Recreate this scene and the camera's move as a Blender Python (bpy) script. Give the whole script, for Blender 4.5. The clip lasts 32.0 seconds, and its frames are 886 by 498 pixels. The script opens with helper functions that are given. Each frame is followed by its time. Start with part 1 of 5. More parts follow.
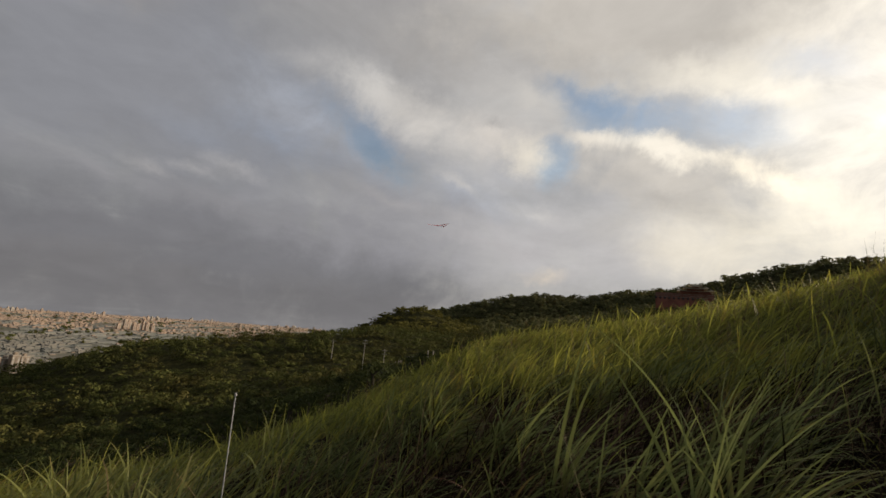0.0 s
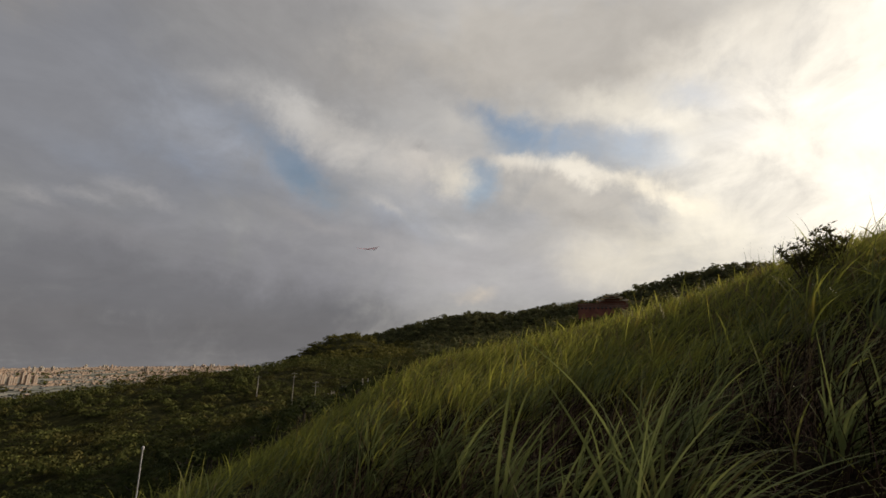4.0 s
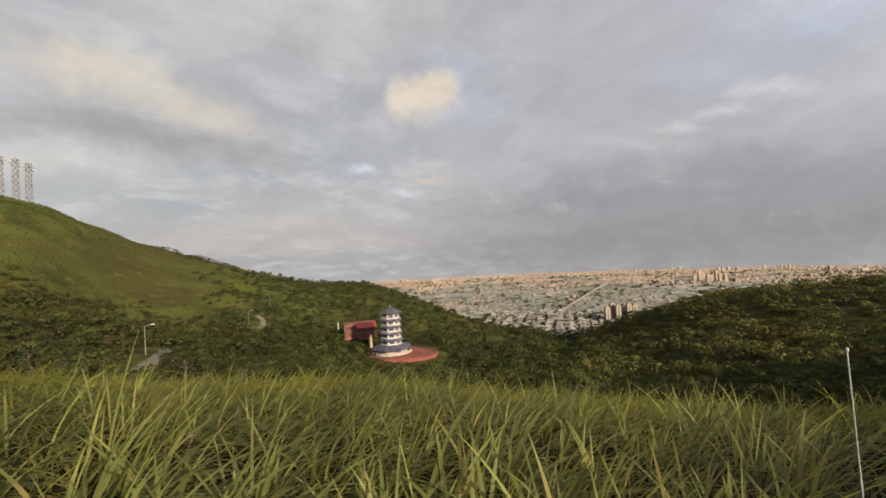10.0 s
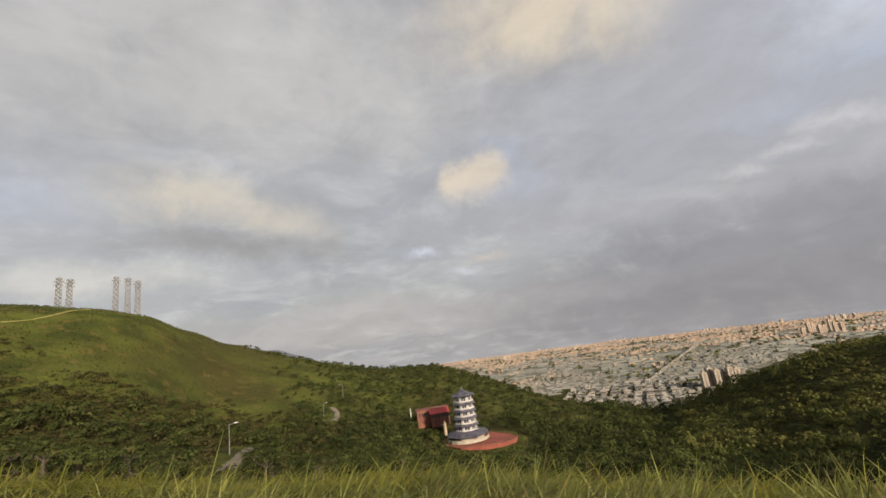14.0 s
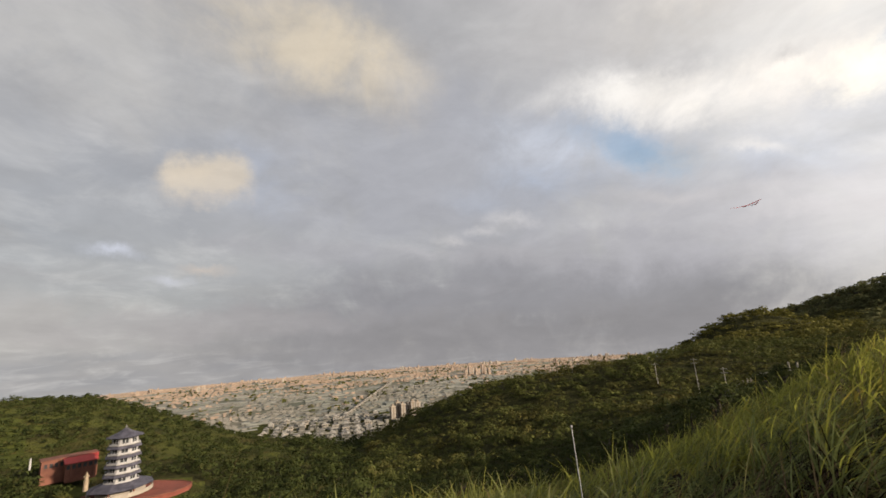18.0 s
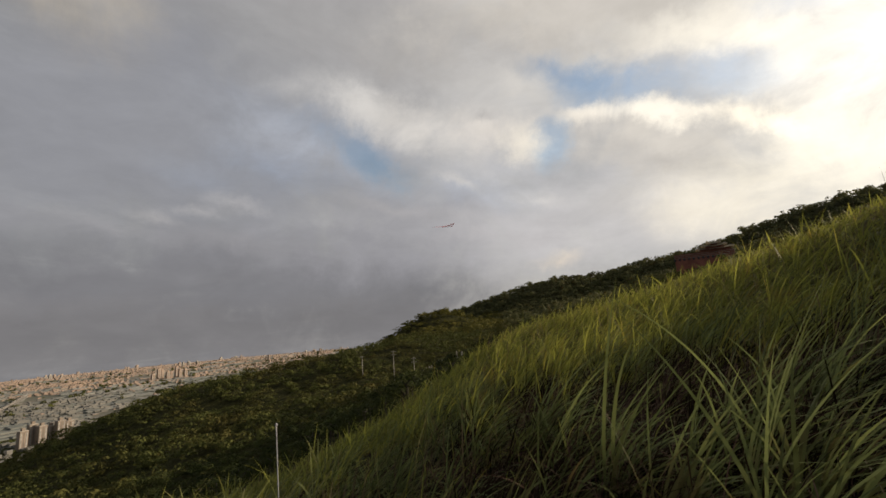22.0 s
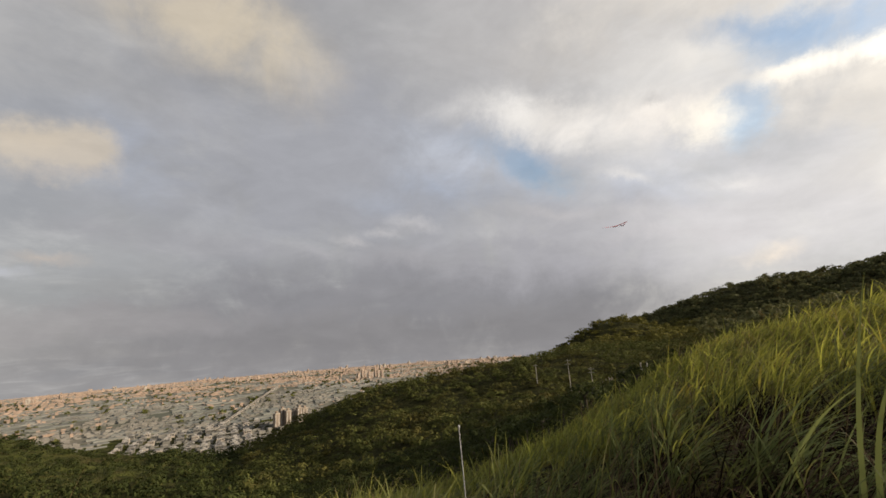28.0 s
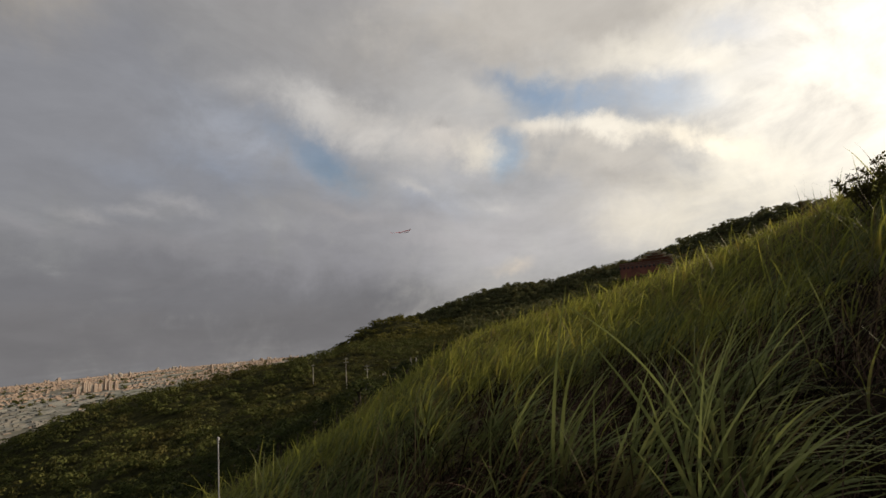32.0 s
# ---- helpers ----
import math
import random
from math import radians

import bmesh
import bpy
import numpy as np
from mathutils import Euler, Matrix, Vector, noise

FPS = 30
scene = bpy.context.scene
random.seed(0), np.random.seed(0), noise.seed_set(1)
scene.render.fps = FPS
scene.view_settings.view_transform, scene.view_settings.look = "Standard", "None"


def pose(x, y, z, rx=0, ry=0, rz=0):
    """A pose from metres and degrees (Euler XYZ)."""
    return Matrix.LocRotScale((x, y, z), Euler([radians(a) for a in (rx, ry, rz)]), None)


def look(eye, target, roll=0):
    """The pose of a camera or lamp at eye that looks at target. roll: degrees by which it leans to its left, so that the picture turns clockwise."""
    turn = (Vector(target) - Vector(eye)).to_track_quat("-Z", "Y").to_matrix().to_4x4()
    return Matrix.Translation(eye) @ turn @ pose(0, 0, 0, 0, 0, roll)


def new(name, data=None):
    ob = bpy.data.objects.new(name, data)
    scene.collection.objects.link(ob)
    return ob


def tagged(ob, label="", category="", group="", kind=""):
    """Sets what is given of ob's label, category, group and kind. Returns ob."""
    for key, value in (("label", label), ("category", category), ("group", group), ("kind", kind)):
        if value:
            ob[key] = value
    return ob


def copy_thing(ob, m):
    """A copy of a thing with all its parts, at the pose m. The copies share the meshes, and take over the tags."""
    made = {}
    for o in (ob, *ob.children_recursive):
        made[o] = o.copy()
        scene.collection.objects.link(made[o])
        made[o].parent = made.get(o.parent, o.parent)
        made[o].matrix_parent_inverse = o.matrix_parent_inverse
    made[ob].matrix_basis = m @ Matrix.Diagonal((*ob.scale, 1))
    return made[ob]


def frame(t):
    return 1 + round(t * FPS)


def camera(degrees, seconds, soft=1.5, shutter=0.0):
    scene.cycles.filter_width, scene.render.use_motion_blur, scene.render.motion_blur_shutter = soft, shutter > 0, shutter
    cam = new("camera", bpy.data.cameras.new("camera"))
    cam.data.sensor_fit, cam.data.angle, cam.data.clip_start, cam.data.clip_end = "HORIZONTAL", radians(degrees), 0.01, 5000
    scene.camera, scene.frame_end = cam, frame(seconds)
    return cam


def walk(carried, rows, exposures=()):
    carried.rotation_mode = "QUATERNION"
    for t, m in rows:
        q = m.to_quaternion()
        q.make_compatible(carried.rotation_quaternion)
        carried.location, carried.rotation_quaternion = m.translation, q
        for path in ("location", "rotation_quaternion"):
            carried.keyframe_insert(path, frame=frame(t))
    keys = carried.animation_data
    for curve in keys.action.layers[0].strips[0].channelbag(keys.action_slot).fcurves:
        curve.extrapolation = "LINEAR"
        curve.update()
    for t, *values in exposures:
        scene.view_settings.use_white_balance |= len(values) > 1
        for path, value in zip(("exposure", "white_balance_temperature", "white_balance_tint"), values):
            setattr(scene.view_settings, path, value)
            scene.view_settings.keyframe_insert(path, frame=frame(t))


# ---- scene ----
# ---- camera and its turn ----
EYE = (0.04, 0.03, 1.7)
cam = camera(94, 32.0, soft=1.6, shutter=0.06)
# seconds and the camera's turn (Euler XYZ, degrees); it stands on one spot
TURNS = (
    (0.0, 99.53, -5.35, -78.39),
    (0.5, 98.70, -1.90, -80.97),
    (1.0, 97.23, -0.84, -80.73),
    (1.5, 97.01, -0.91, -80.00),
    (2.0, 98.52, -0.76, -81.99),
    (2.5, 100.05, -1.76, -83.73),
    (3.0, 101.97, -2.89, -84.51),
    (3.5, 102.72, -1.65, -86.01),
    (4.5, 103.11, -1.16, -88.10),
    (5.5, 102.70, -0.66, -88.99),
    (6.0, 101.58, -1.56, -85.63),
    (6.5, 99.91, -2.05, -80.07),
    (7.0, 99.13, -2.07, -73.09),
    (7.5, 99.37, -1.04, -67.40),
    (8.0, 100.50, -0.46, -59.76),
    (8.5, 100.58, 0.20, -48.46),
    (9.0, 99.57, 0.38, -35.78),
    (9.5, 95.41, 1.2, -24.65),
    (10.0, 91.07, 2.99, -9.75),
    (10.5, 92.62, 5.3, -1.07),
    (11.0, 94.29, 6.99, 2.08),
    (11.5, 96.89, 8.37, 3.24),
    (12.0, 97.95, 9.39, 3.13),
    (12.5, 98.59, 9.39, 2.60),
    (13.0, 100.29, 9.33, 1.69),
    (13.5, 101.66, 8.55, 0.91),
    (14.5, 103.31, 7.55, -1.98),
    (15.5, 104.96, 6.56, -4.86),
    (16.0, 105.33, 5.16, -9.24),
    (16.5, 105.68, 4.7, -12.95),
    (17.0, 105.71, 5.4, -16.47),
    (17.5, 104.92, 5.1, -25.00),
    (18.0, 102.74, 3.85, -38.10),
    (18.5, 102.12, 3.52, -51.31),
    (19.0, 100.57, 4.38, -60.79),
    (19.5, 98.92, 5.11, -66.90),
    (20.0, 98.29, 4.83, -70.27),
    (20.5, 97.67, 4.62, -72.43),
    (21.0, 98.09, 4.84, -72.67),
    (21.5, 98.85, 4.64, -74.73),
    (22.0, 99.58, 3.94, -75.28),
    (22.5, 99.75, 3.98, -75.64),
    (23.0, 100.10, 4.86, -75.74),
    (23.5, 98.98, 3.94, -75.37),
    (24.0, 98.97, 2.11, -74.13),
    (24.5, 100.01, 1.48, -74.15),
    (25.0, 99.53, 1.13, -72.55),
    (25.5, 99.16, 3.01, -69.71),
    (26.0, 99.12, 4.12, -66.90),
    (26.5, 101.04, 4.95, -62.00),
    (27.5, 101.90, 3.90, -51.50),
    (28.5, 102.38, 3.60, -54.56),
    (29.0, 101.72, 3.81, -58.79),
    (29.5, 100.97, 2.42, -65.56),
    (30.0, 101.47, 1.22, -71.65),
    (30.5, 101.58, 0.91, -75.95),
    (31.0, 101.31, 1.61, -78.67),
    (31.5, 100.63, 2.89, -80.46),
    (32.0, 100.01, 4.19, -81.47),
)
walk(cam, [(t, pose(*EYE, a, b, c)) for t, a, b, c in TURNS],
     exposures=((0, 0.25), (3.5, 0.15), (5.5, -0.1), (6.5, -0.05), (7.5, 0.35), (9.0, 0.9), (10.0, 1.1), (11.0, 1.15), (13.0, 1.1), (15.5, 0.9), (17.0, 0.9), (18.0, 0.95), (19.0, 0.85), (20.5, 0.6), (22.0, 0.4), (24.0, 0.33), (26.0, 0.45), (28.5, 0.8), (30.0, 0.5), (32.0, 0.2)))


# ---- small tools ----
def direction(az, el):
    """Unit vector from compass angle (0 = +y, 90 = +x) and elevation, in degrees."""
    a, e = radians(az), radians(el)
    return Vector((math.sin(a) * math.cos(e), math.cos(a) * math.cos(e), math.sin(e)))


def smooth(lo, hi, v):
    k = np.clip((np.asarray(v, float) - lo) / (hi - lo), 0, 1)
    return k * k * (3 - 2 * k)


# ---- world: broken evening cloud over a clear sky ----
SUN_AZ, SUN_EL = 148, 18.5
world = bpy.data.worlds.new("evening_sky")
scene.world = world
world.use_nodes = True
wn, wl = world.node_tree.nodes, world.node_tree.links
wn.clear()


def wnode(kind, **sets):
    n = wn.new(kind)
    for k, v in sets.items():
        setattr(n, k, v)
    return n


def wput(sock, v):
    if isinstance(v, bpy.types.NodeSocket):
        wl.new(v, sock)
    else:
        sock.default_value = v


def wmath(op, a, b=0.0, c=0.0, clamp=False):
    n = wnode("ShaderNodeMath", operation=op, use_clamp=clamp)
    for s, v in zip(n.inputs, (a, b, c)):
        wput(s, v)
    return n.outputs[0]


def wmix(fac, a, b):
    n = wnode("ShaderNodeMix", data_type="RGBA")
    wput(n.inputs[0], fac)
    for s, v in ((n.inputs[6], a), (n.inputs[7], b)):
        wput(s, v if isinstance(v, bpy.types.NodeSocket) else (*v, 1))
    return n.outputs[2]


def wrange(v, a, b, lo=0.0, hi=1.0, smoothed=True):
    n = wnode("ShaderNodeMapRange", interpolation_type="SMOOTHSTEP" if smoothed else "LINEAR")
    wput(n.inputs[0], v)
    for s, q in zip(list(n.inputs)[1:5], (a, b, lo, hi)):
        s.default_value = q
    return n.outputs[0]


def wnoise(vec, scale, detail=5, rough=0.55, distortion=0.0):
    n = wnode("ShaderNodeTexNoise")
    wl.new(vec, n.inputs["Vector"])
    for k, v in (("Scale", scale), ("Detail", detail), ("Roughness", rough), ("Distortion", distortion)):
        n.inputs[k].default_value = v
    return n


view = wnode("ShaderNodeTexCoord").outputs["Generated"]
sky = wnode("ShaderNodeTexSky", sky_type="NISHITA", sun_disc=False, sun_elevation=radians(SUN_EL), sun_rotation=radians(SUN_AZ),
            altitude=150, air_density=1.2, dust_density=2.0)
dim = wnode("ShaderNodeVectorMath", operation="SCALE")
wl.new(sky.outputs[0], dim.inputs[0])
dim.inputs[3].default_value = 0.1
clear = dim.outputs[0]

split = wnode("ShaderNodeSeparateXYZ")
wl.new(view, split.inputs[0])
height = split.outputs[2]
# cloud deck: directions laid out on a flat layer, so that the streaks narrow towards the horizon
low = wmath("MAXIMUM", wmath("ADD", height, 0.22), 0.1)
deck = wnode("ShaderNodeCombineXYZ")
wput(deck.inputs[0], wmath("DIVIDE", split.outputs[0], low))
wput(deck.inputs[1], wmath("DIVIDE", split.outputs[1], low))
deckv = deck.outputs[0]
# warped direction for ragged cloud edges
warp = wnoise(view, 5.5, 7, 0.66)
shift = wnode("ShaderNodeVectorMath", operation="MULTIPLY_ADD")
wl.new(warp.outputs["Color"], shift.inputs[0])
shift.inputs[1].default_value = (0.16, 0.16, 0.12)
sub = wnode("ShaderNodeVectorMath", operation="SUBTRACT")
wl.new(view, sub.inputs[0])
sub.inputs[1].default_value = (0.08, 0.08, 0.06)
wl.new(sub.outputs[0], shift.inputs[2])
ragged = shift.outputs[0]

sunward = wnode("ShaderNodeVectorMath", operation="DOT_PRODUCT")
wl.new(view, sunward.inputs[0])
sunward.inputs[1].default_value = direction(SUN_AZ, SUN_EL)
glow = sunward.outputs["Value"]
big = wnoise(deckv, 0.9, 5, 0.55, 0.3).outputs["Fac"]
fine = wnoise(deckv, 2.6, 7, 0.6, 0.5).outputs["Fac"]
wisp = wnoise(view, 7.0, 8, 0.62, 0.4).outputs["Fac"]
sheet = wmix(wrange(glow, -0.2, 1.0), (0.22, 0.214, 0.214), (0.62, 0.59, 0.55))
sheet = wmix(wrange(big, 0.35, 0.7, 0.0, 0.55), sheet, (0.16, 0.165, 0.182))
sheet = wmix(wrange(fine, 0.45, 0.75, 0.0, 0.45), sheet, (0.38, 0.37, 0.36))
cover = wmix(0.93, clear, sheet)
body = wmath("ADD", wmath("MULTIPLY", wisp, 2.5), -0.25)


def cloud(az, el, wide, tall, roll, colour, amount=1.0, soft=0.6):
    """One cloud bank or gap: an ellipse of that many degrees about a direction, with ragged, wispy edges, laid over the sky so far."""
    global cover
    place = direction(az, el)
    turn = place.to_track_quat("-Z", "Y").to_matrix().to_4x4() @ pose(0, 0, 0, 0, 0, roll)
    m = wnode("ShaderNodeMapping", vector_type="TEXTURE")
    wl.new(ragged, m.inputs[0])
    m.inputs[1].default_value = place
    m.inputs[2].default_value = turn.to_euler()
    grow = 1.55 if wide < 10 else 1.4 if wide < 16 else 1.25
    m.inputs[3].default_value = (math.sin(radians(wide)) * grow, math.sin(radians(tall)) * grow, 0.6)
    g = wnode("ShaderNodeTexGradient", gradient_type="SPHERICAL")
    wl.new(m.outputs[0], g.inputs[0])
    full = soft * (1.9 if wide < 10 else 1.6 if wide < 16 else 1.0)
    cover = wmix(wrange(wmath("MULTIPLY", g.outputs["Fac"], body), 0.03, full, 0.0, amount), cover, clear if colour is None else colour)


# colour, amount and softness of each bank, from the broad ones to the small
WARM = (0.40, 0.345, 0.265)
cloud(50, 4, 60, 10, 0, (0.152, 0.150, 0.160), 0.92, 0.7)
cloud(42, 24, 36, 15, 0, (0.215, 0.218, 0.238), 0.85, 0.7)
cloud(72, 37, 24, 7, -8, (0.27, 0.262, 0.262), 0.8, 0.8)
cloud(74, 12, 26, 7, 0, (0.27, 0.265, 0.282), 0.75, 0.8)
cloud(96, 11, 20, 8, 0, (0.42, 0.405, 0.405), 0.8, 0.8)
cloud(149, 24, 36, 26, 0, (1.2, 1.11, 0.95), 0.95, 0.8)
cloud(104, 38, 30, 7, -6, (0.48, 0.445, 0.40), 0.85, 0.7)
cloud(124, 33, 10, 4, 0, (0.95, 0.88, 0.76), 0.8, 0.8)
# thinner veil with blue showing through
cloud(60, 24, 15, 5.5, -16, (0.36, 0.385, 0.44), 0.7, 0.8)
cloud(85, 20, 12, 5, -14, (0.42, 0.42, 0.44), 0.7, 0.8)
cloud(64.5, 23, 7, 2.6, -28, None, 0.62, 0.55)
cloud(69, 20.8, 4.5, 1.8, -25, None, 0.5, 0.7)
cloud(53, 20.6, 8, 2.4, -14, (0.27, 0.31, 0.39), 0.55, 0.8)
cloud(46, 18.5, 7, 2, -10, (0.25, 0.275, 0.33), 0.45, 0.8)
cloud(82, 16.6, 9, 2.4, -10, (0.34, 0.37, 0.43), 0.45, 0.8)
cloud(98.5, 28.2, 7, 3.0, -24, None, 0.95, 0.5)
cloud(108, 26, 9, 3.2, -16, None, 0.75, 0.6)
cloud(115, 24, 6, 2.6, -16, None, 0.7, 0.6)
cloud(120.5, 29.3, 4, 1.8, -30, None, 0.6, 0.6)
cloud(123, 25, 5, 1.6, -20, None, 0.5, 0.7)
cloud(92.4, 21.8, 2.4, 3.2, -12, None, 0.95, 0.4)
# bright band of broken cumulus and its breaks
cloud(58, 30.2, 8, 2.6, -10, (0.37, 0.36, 0.355), 0.75, 0.8)
cloud(66, 28.6, 8, 3.0, -20, (0.52, 0.50, 0.475), 0.9, 0.65)
cloud(74.5, 26.2, 7.5, 3.0, -22, (0.53, 0.50, 0.465), 0.9, 0.6)
cloud(79, 22.4, 7, 2.0, -26, (0.44, 0.425, 0.41), 0.75, 0.75)
cloud(83.5, 25.0, 7, 2.8, -18, (0.56, 0.52, 0.475), 0.9, 0.6)
cloud(89.2, 21.9, 3.4, 2.2, -25, (0.72, 0.66, 0.56), 0.85, 0.6)
cloud(84, 26.9, 1.7, 0.8, -10, (0.30, 0.29, 0.285), 0.6, 0.7)
cloud(88.5, 29.5, 10, 2.4, -16, (0.50, 0.475, 0.44), 0.7, 0.8)
# the long cloud with a lit upper edge and a shaded belly
cloud(106, 19.8, 13.5, 4.0, -22, (0.56, 0.52, 0.465), 0.9, 0.65)
cloud(98, 24.2, 4, 1.5, -14, (0.76, 0.70, 0.61), 0.85, 0.55)
cloud(106.5, 22.6, 7.5, 1.4, -20, (0.90, 0.83, 0.71), 0.9, 0.55)
cloud(114.5, 19.6, 6, 1.8, -28, (1.0, 0.90, 0.73), 0.9, 0.55)
cloud(118.5, 17.3, 3.4, 1.2, -24, (1.15, 1.02, 0.80), 0.8, 0.6)
cloud(106, 17.2, 9, 2.0, -22, (0.40, 0.375, 0.345), 0.8, 0.7)
cloud(99.5, 19.4, 5, 1.8, -12, (0.47, 0.44, 0.405), 0.6, 0.8)
cloud(122, 14, 9, 6, -20, (0.98, 0.90, 0.74), 0.75, 0.8)
cloud(110, 11, 12, 4.0, -14, (0.72, 0.66, 0.56), 0.7, 0.8)
cloud(118, 9, 15.5, 6.5, -14, (0.80, 0.73, 0.59), 0.65, 1.0)
# upper cream tufts
cloud(105, 31.8, 8, 2.6, -12, (0.62, 0.58, 0.515), 0.85, 0.65)
cloud(113, 30, 6, 2.4, -20, (0.82, 0.76, 0.65), 0.8, 0.65)
cloud(118.5, 26.5, 5, 1.8, -20, (0.95, 0.88, 0.75), 0.75, 0.65)
cloud(121, 22.4, 5, 1.5, -24, (1.0, 0.93, 0.80), 0.7, 0.7)
cloud(97, 33.5, 6, 1.6, -10, (0.33, 0.315, 0.30), 0.6, 0.8)
cloud(112, 34.5, 7, 1.5, -10, (0.42, 0.39, 0.35), 0.6, 0.8)
# small lit streaks over the dark bank
cloud(79.4, 18.4, 4.2, 1.0, -28, (0.55, 0.515, 0.47), 0.45, 0.8)
cloud(90.2, 15.4, 4.5, 1.2, -16, (0.56, 0.53, 0.49), 0.6, 0.8)
cloud(91.2, 7.0, 3.4, 0.9, -4, (0.66, 0.56, 0.44), 0.7, 0.8)
cloud(84, 10.5, 9, 1.3, -4, (0.37, 0.35, 0.35), 0.5, 0.8)
cloud(70, 15.4, 9, 1.2, -10, (0.34, 0.325, 0.325), 0.55, 0.8)
cloud(49.2, 15.8, 3.4, 1.2, -14, (0.46, 0.44, 0.435), 0.5, 0.8)
cloud(45.5, 14.6, 3.0, 0.9, -6, (0.40, 0.385, 0.385), 0.55, 0.8)
cloud(40.4, 13.8, 3.0, 1.0, -18, (0.46, 0.435, 0.425), 0.45, 0.8)
cloud(36, 12.4, 6, 1.0, -12, (0.30, 0.29, 0.30), 0.55, 0.8)
cloud(47, 11, 12, 2.0, -3, (0.245, 0.237, 0.246), 0.5, 0.9)
cloud(62, 11.6, 10, 1.2, -6, (0.21, 0.207, 0.222), 0.5, 0.8)
cloud(45, 0, 50, 4.5, 0, (0.145, 0.138, 0.138), 0.5, 0.7)
# over the valley and the knoll
cloud(-25, 36, 44, 12, 0, (0.29, 0.283, 0.277), 0.75, 0.8)
cloud(20, 38.5, 14, 6.0, -8, WARM, 0.75, 0.7)
cloud(29.5, 35.5, 7, 4.6, -30, WARM, 0.6, 0.7)
cloud(13, 22, 8, 4.5, 0, (0.25, 0.28, 0.345), 0.5, 0.7)
cloud(8.4, 20.9, 4.3, 2.5, 6, (0.335, 0.30, 0.258), 1.0, 0.3)
cloud(6.8, 21.3, 2.6, 1.5, 6, (0.40, 0.345, 0.275), 0.7, 0.7)
cloud(8.5, 18.7, 4.4, 0.8, 4, (0.225, 0.222, 0.236), 0.5, 0.7)
cloud(-30, 20.5, 11, 3.6, -4, (0.345, 0.315, 0.265), 0.85, 0.62)
cloud(-19, 17.8, 8, 2.4, -12, (0.315, 0.29, 0.252), 0.85, 0.6)
cloud(-24, 14.4, 14, 2.0, -6, (0.178, 0.173, 0.171), 0.85, 0.65)
cloud(-14, 14.2, 5, 1.6, -10, (0.195, 0.191, 0.188), 0.75, 0.65)
cloud(-46, 20, 9, 3.5, 0, (0.28, 0.31, 0.37), 0.5, 0.7)
cloud(-38, 11.5, 14, 2.2, 0, (0.37, 0.355, 0.325), 0.65, 0.7)
cloud(-10, 9.2, 13, 1.3, -3, (0.20, 0.196, 0.20), 0.6, 0.8)
cloud(-1.4, 12.6, 2.6, 0.8, -6, (0.36, 0.375, 0.43), 0.7, 0.7)
cloud(5, 9.0, 3.0, 0.7, -4, (0.34, 0.35, 0.40), 0.55, 0.8)
cloud(8.6, 10.4, 3.2, 0.7, -4, (0.36, 0.30, 0.25), 0.6, 0.8)
cloud(22, 13, 16, 1.8, -4, (0.215, 0.212, 0.226), 0.5, 0.8)
cloud(-12, 4.5, 24, 3.5, 0, (0.25, 0.238, 0.23), 0.7, 0.8)
cloud(12, 4, 22, 2.4, 0, (0.20, 0.19, 0.192), 0.6, 0.8)
# finer mottling of the whole layer, drawn out along the horizon
flat = wnode("ShaderNodeVectorMath", operation="MULTIPLY")
wl.new(view, flat.inputs[0])
flat.inputs[1].default_value = (1, 1, 2.2)
mottle = wmath("ADD", wmath("MULTIPLY", wnoise(flat.outputs[0], 5.0, 8, 0.6, 0.6).outputs["Fac"], 0.75), wmath("MULTIPLY", wnoise(flat.outputs[0], 17.0, 5, 0.6, 0.3).outputs["Fac"], 0.25))
tone = wnode("ShaderNodeVectorMath", operation="SCALE")
wl.new(cover, tone.inputs[0])
wl.new(wrange(mottle, 0.3, 0.7, 0.90, 1.10, False), tone.inputs[3])
cover = tone.outputs[0]
back = wnode("ShaderNodeBackground")
wl.new(cover, back.inputs[0])
wl.new(back.outputs[0], wnode("ShaderNodeOutputWorld").inputs[0])

sun = new("sun", bpy.data.lights.new("sun", "SUN"))
sun.data.energy, sun.data.angle, sun.data.color = 5.0, radians(2.0), (1.0, 0.80, 0.58)
sun.matrix_world = look(direction(SUN_AZ, SUN_EL) * 100, (0, 0, 0))


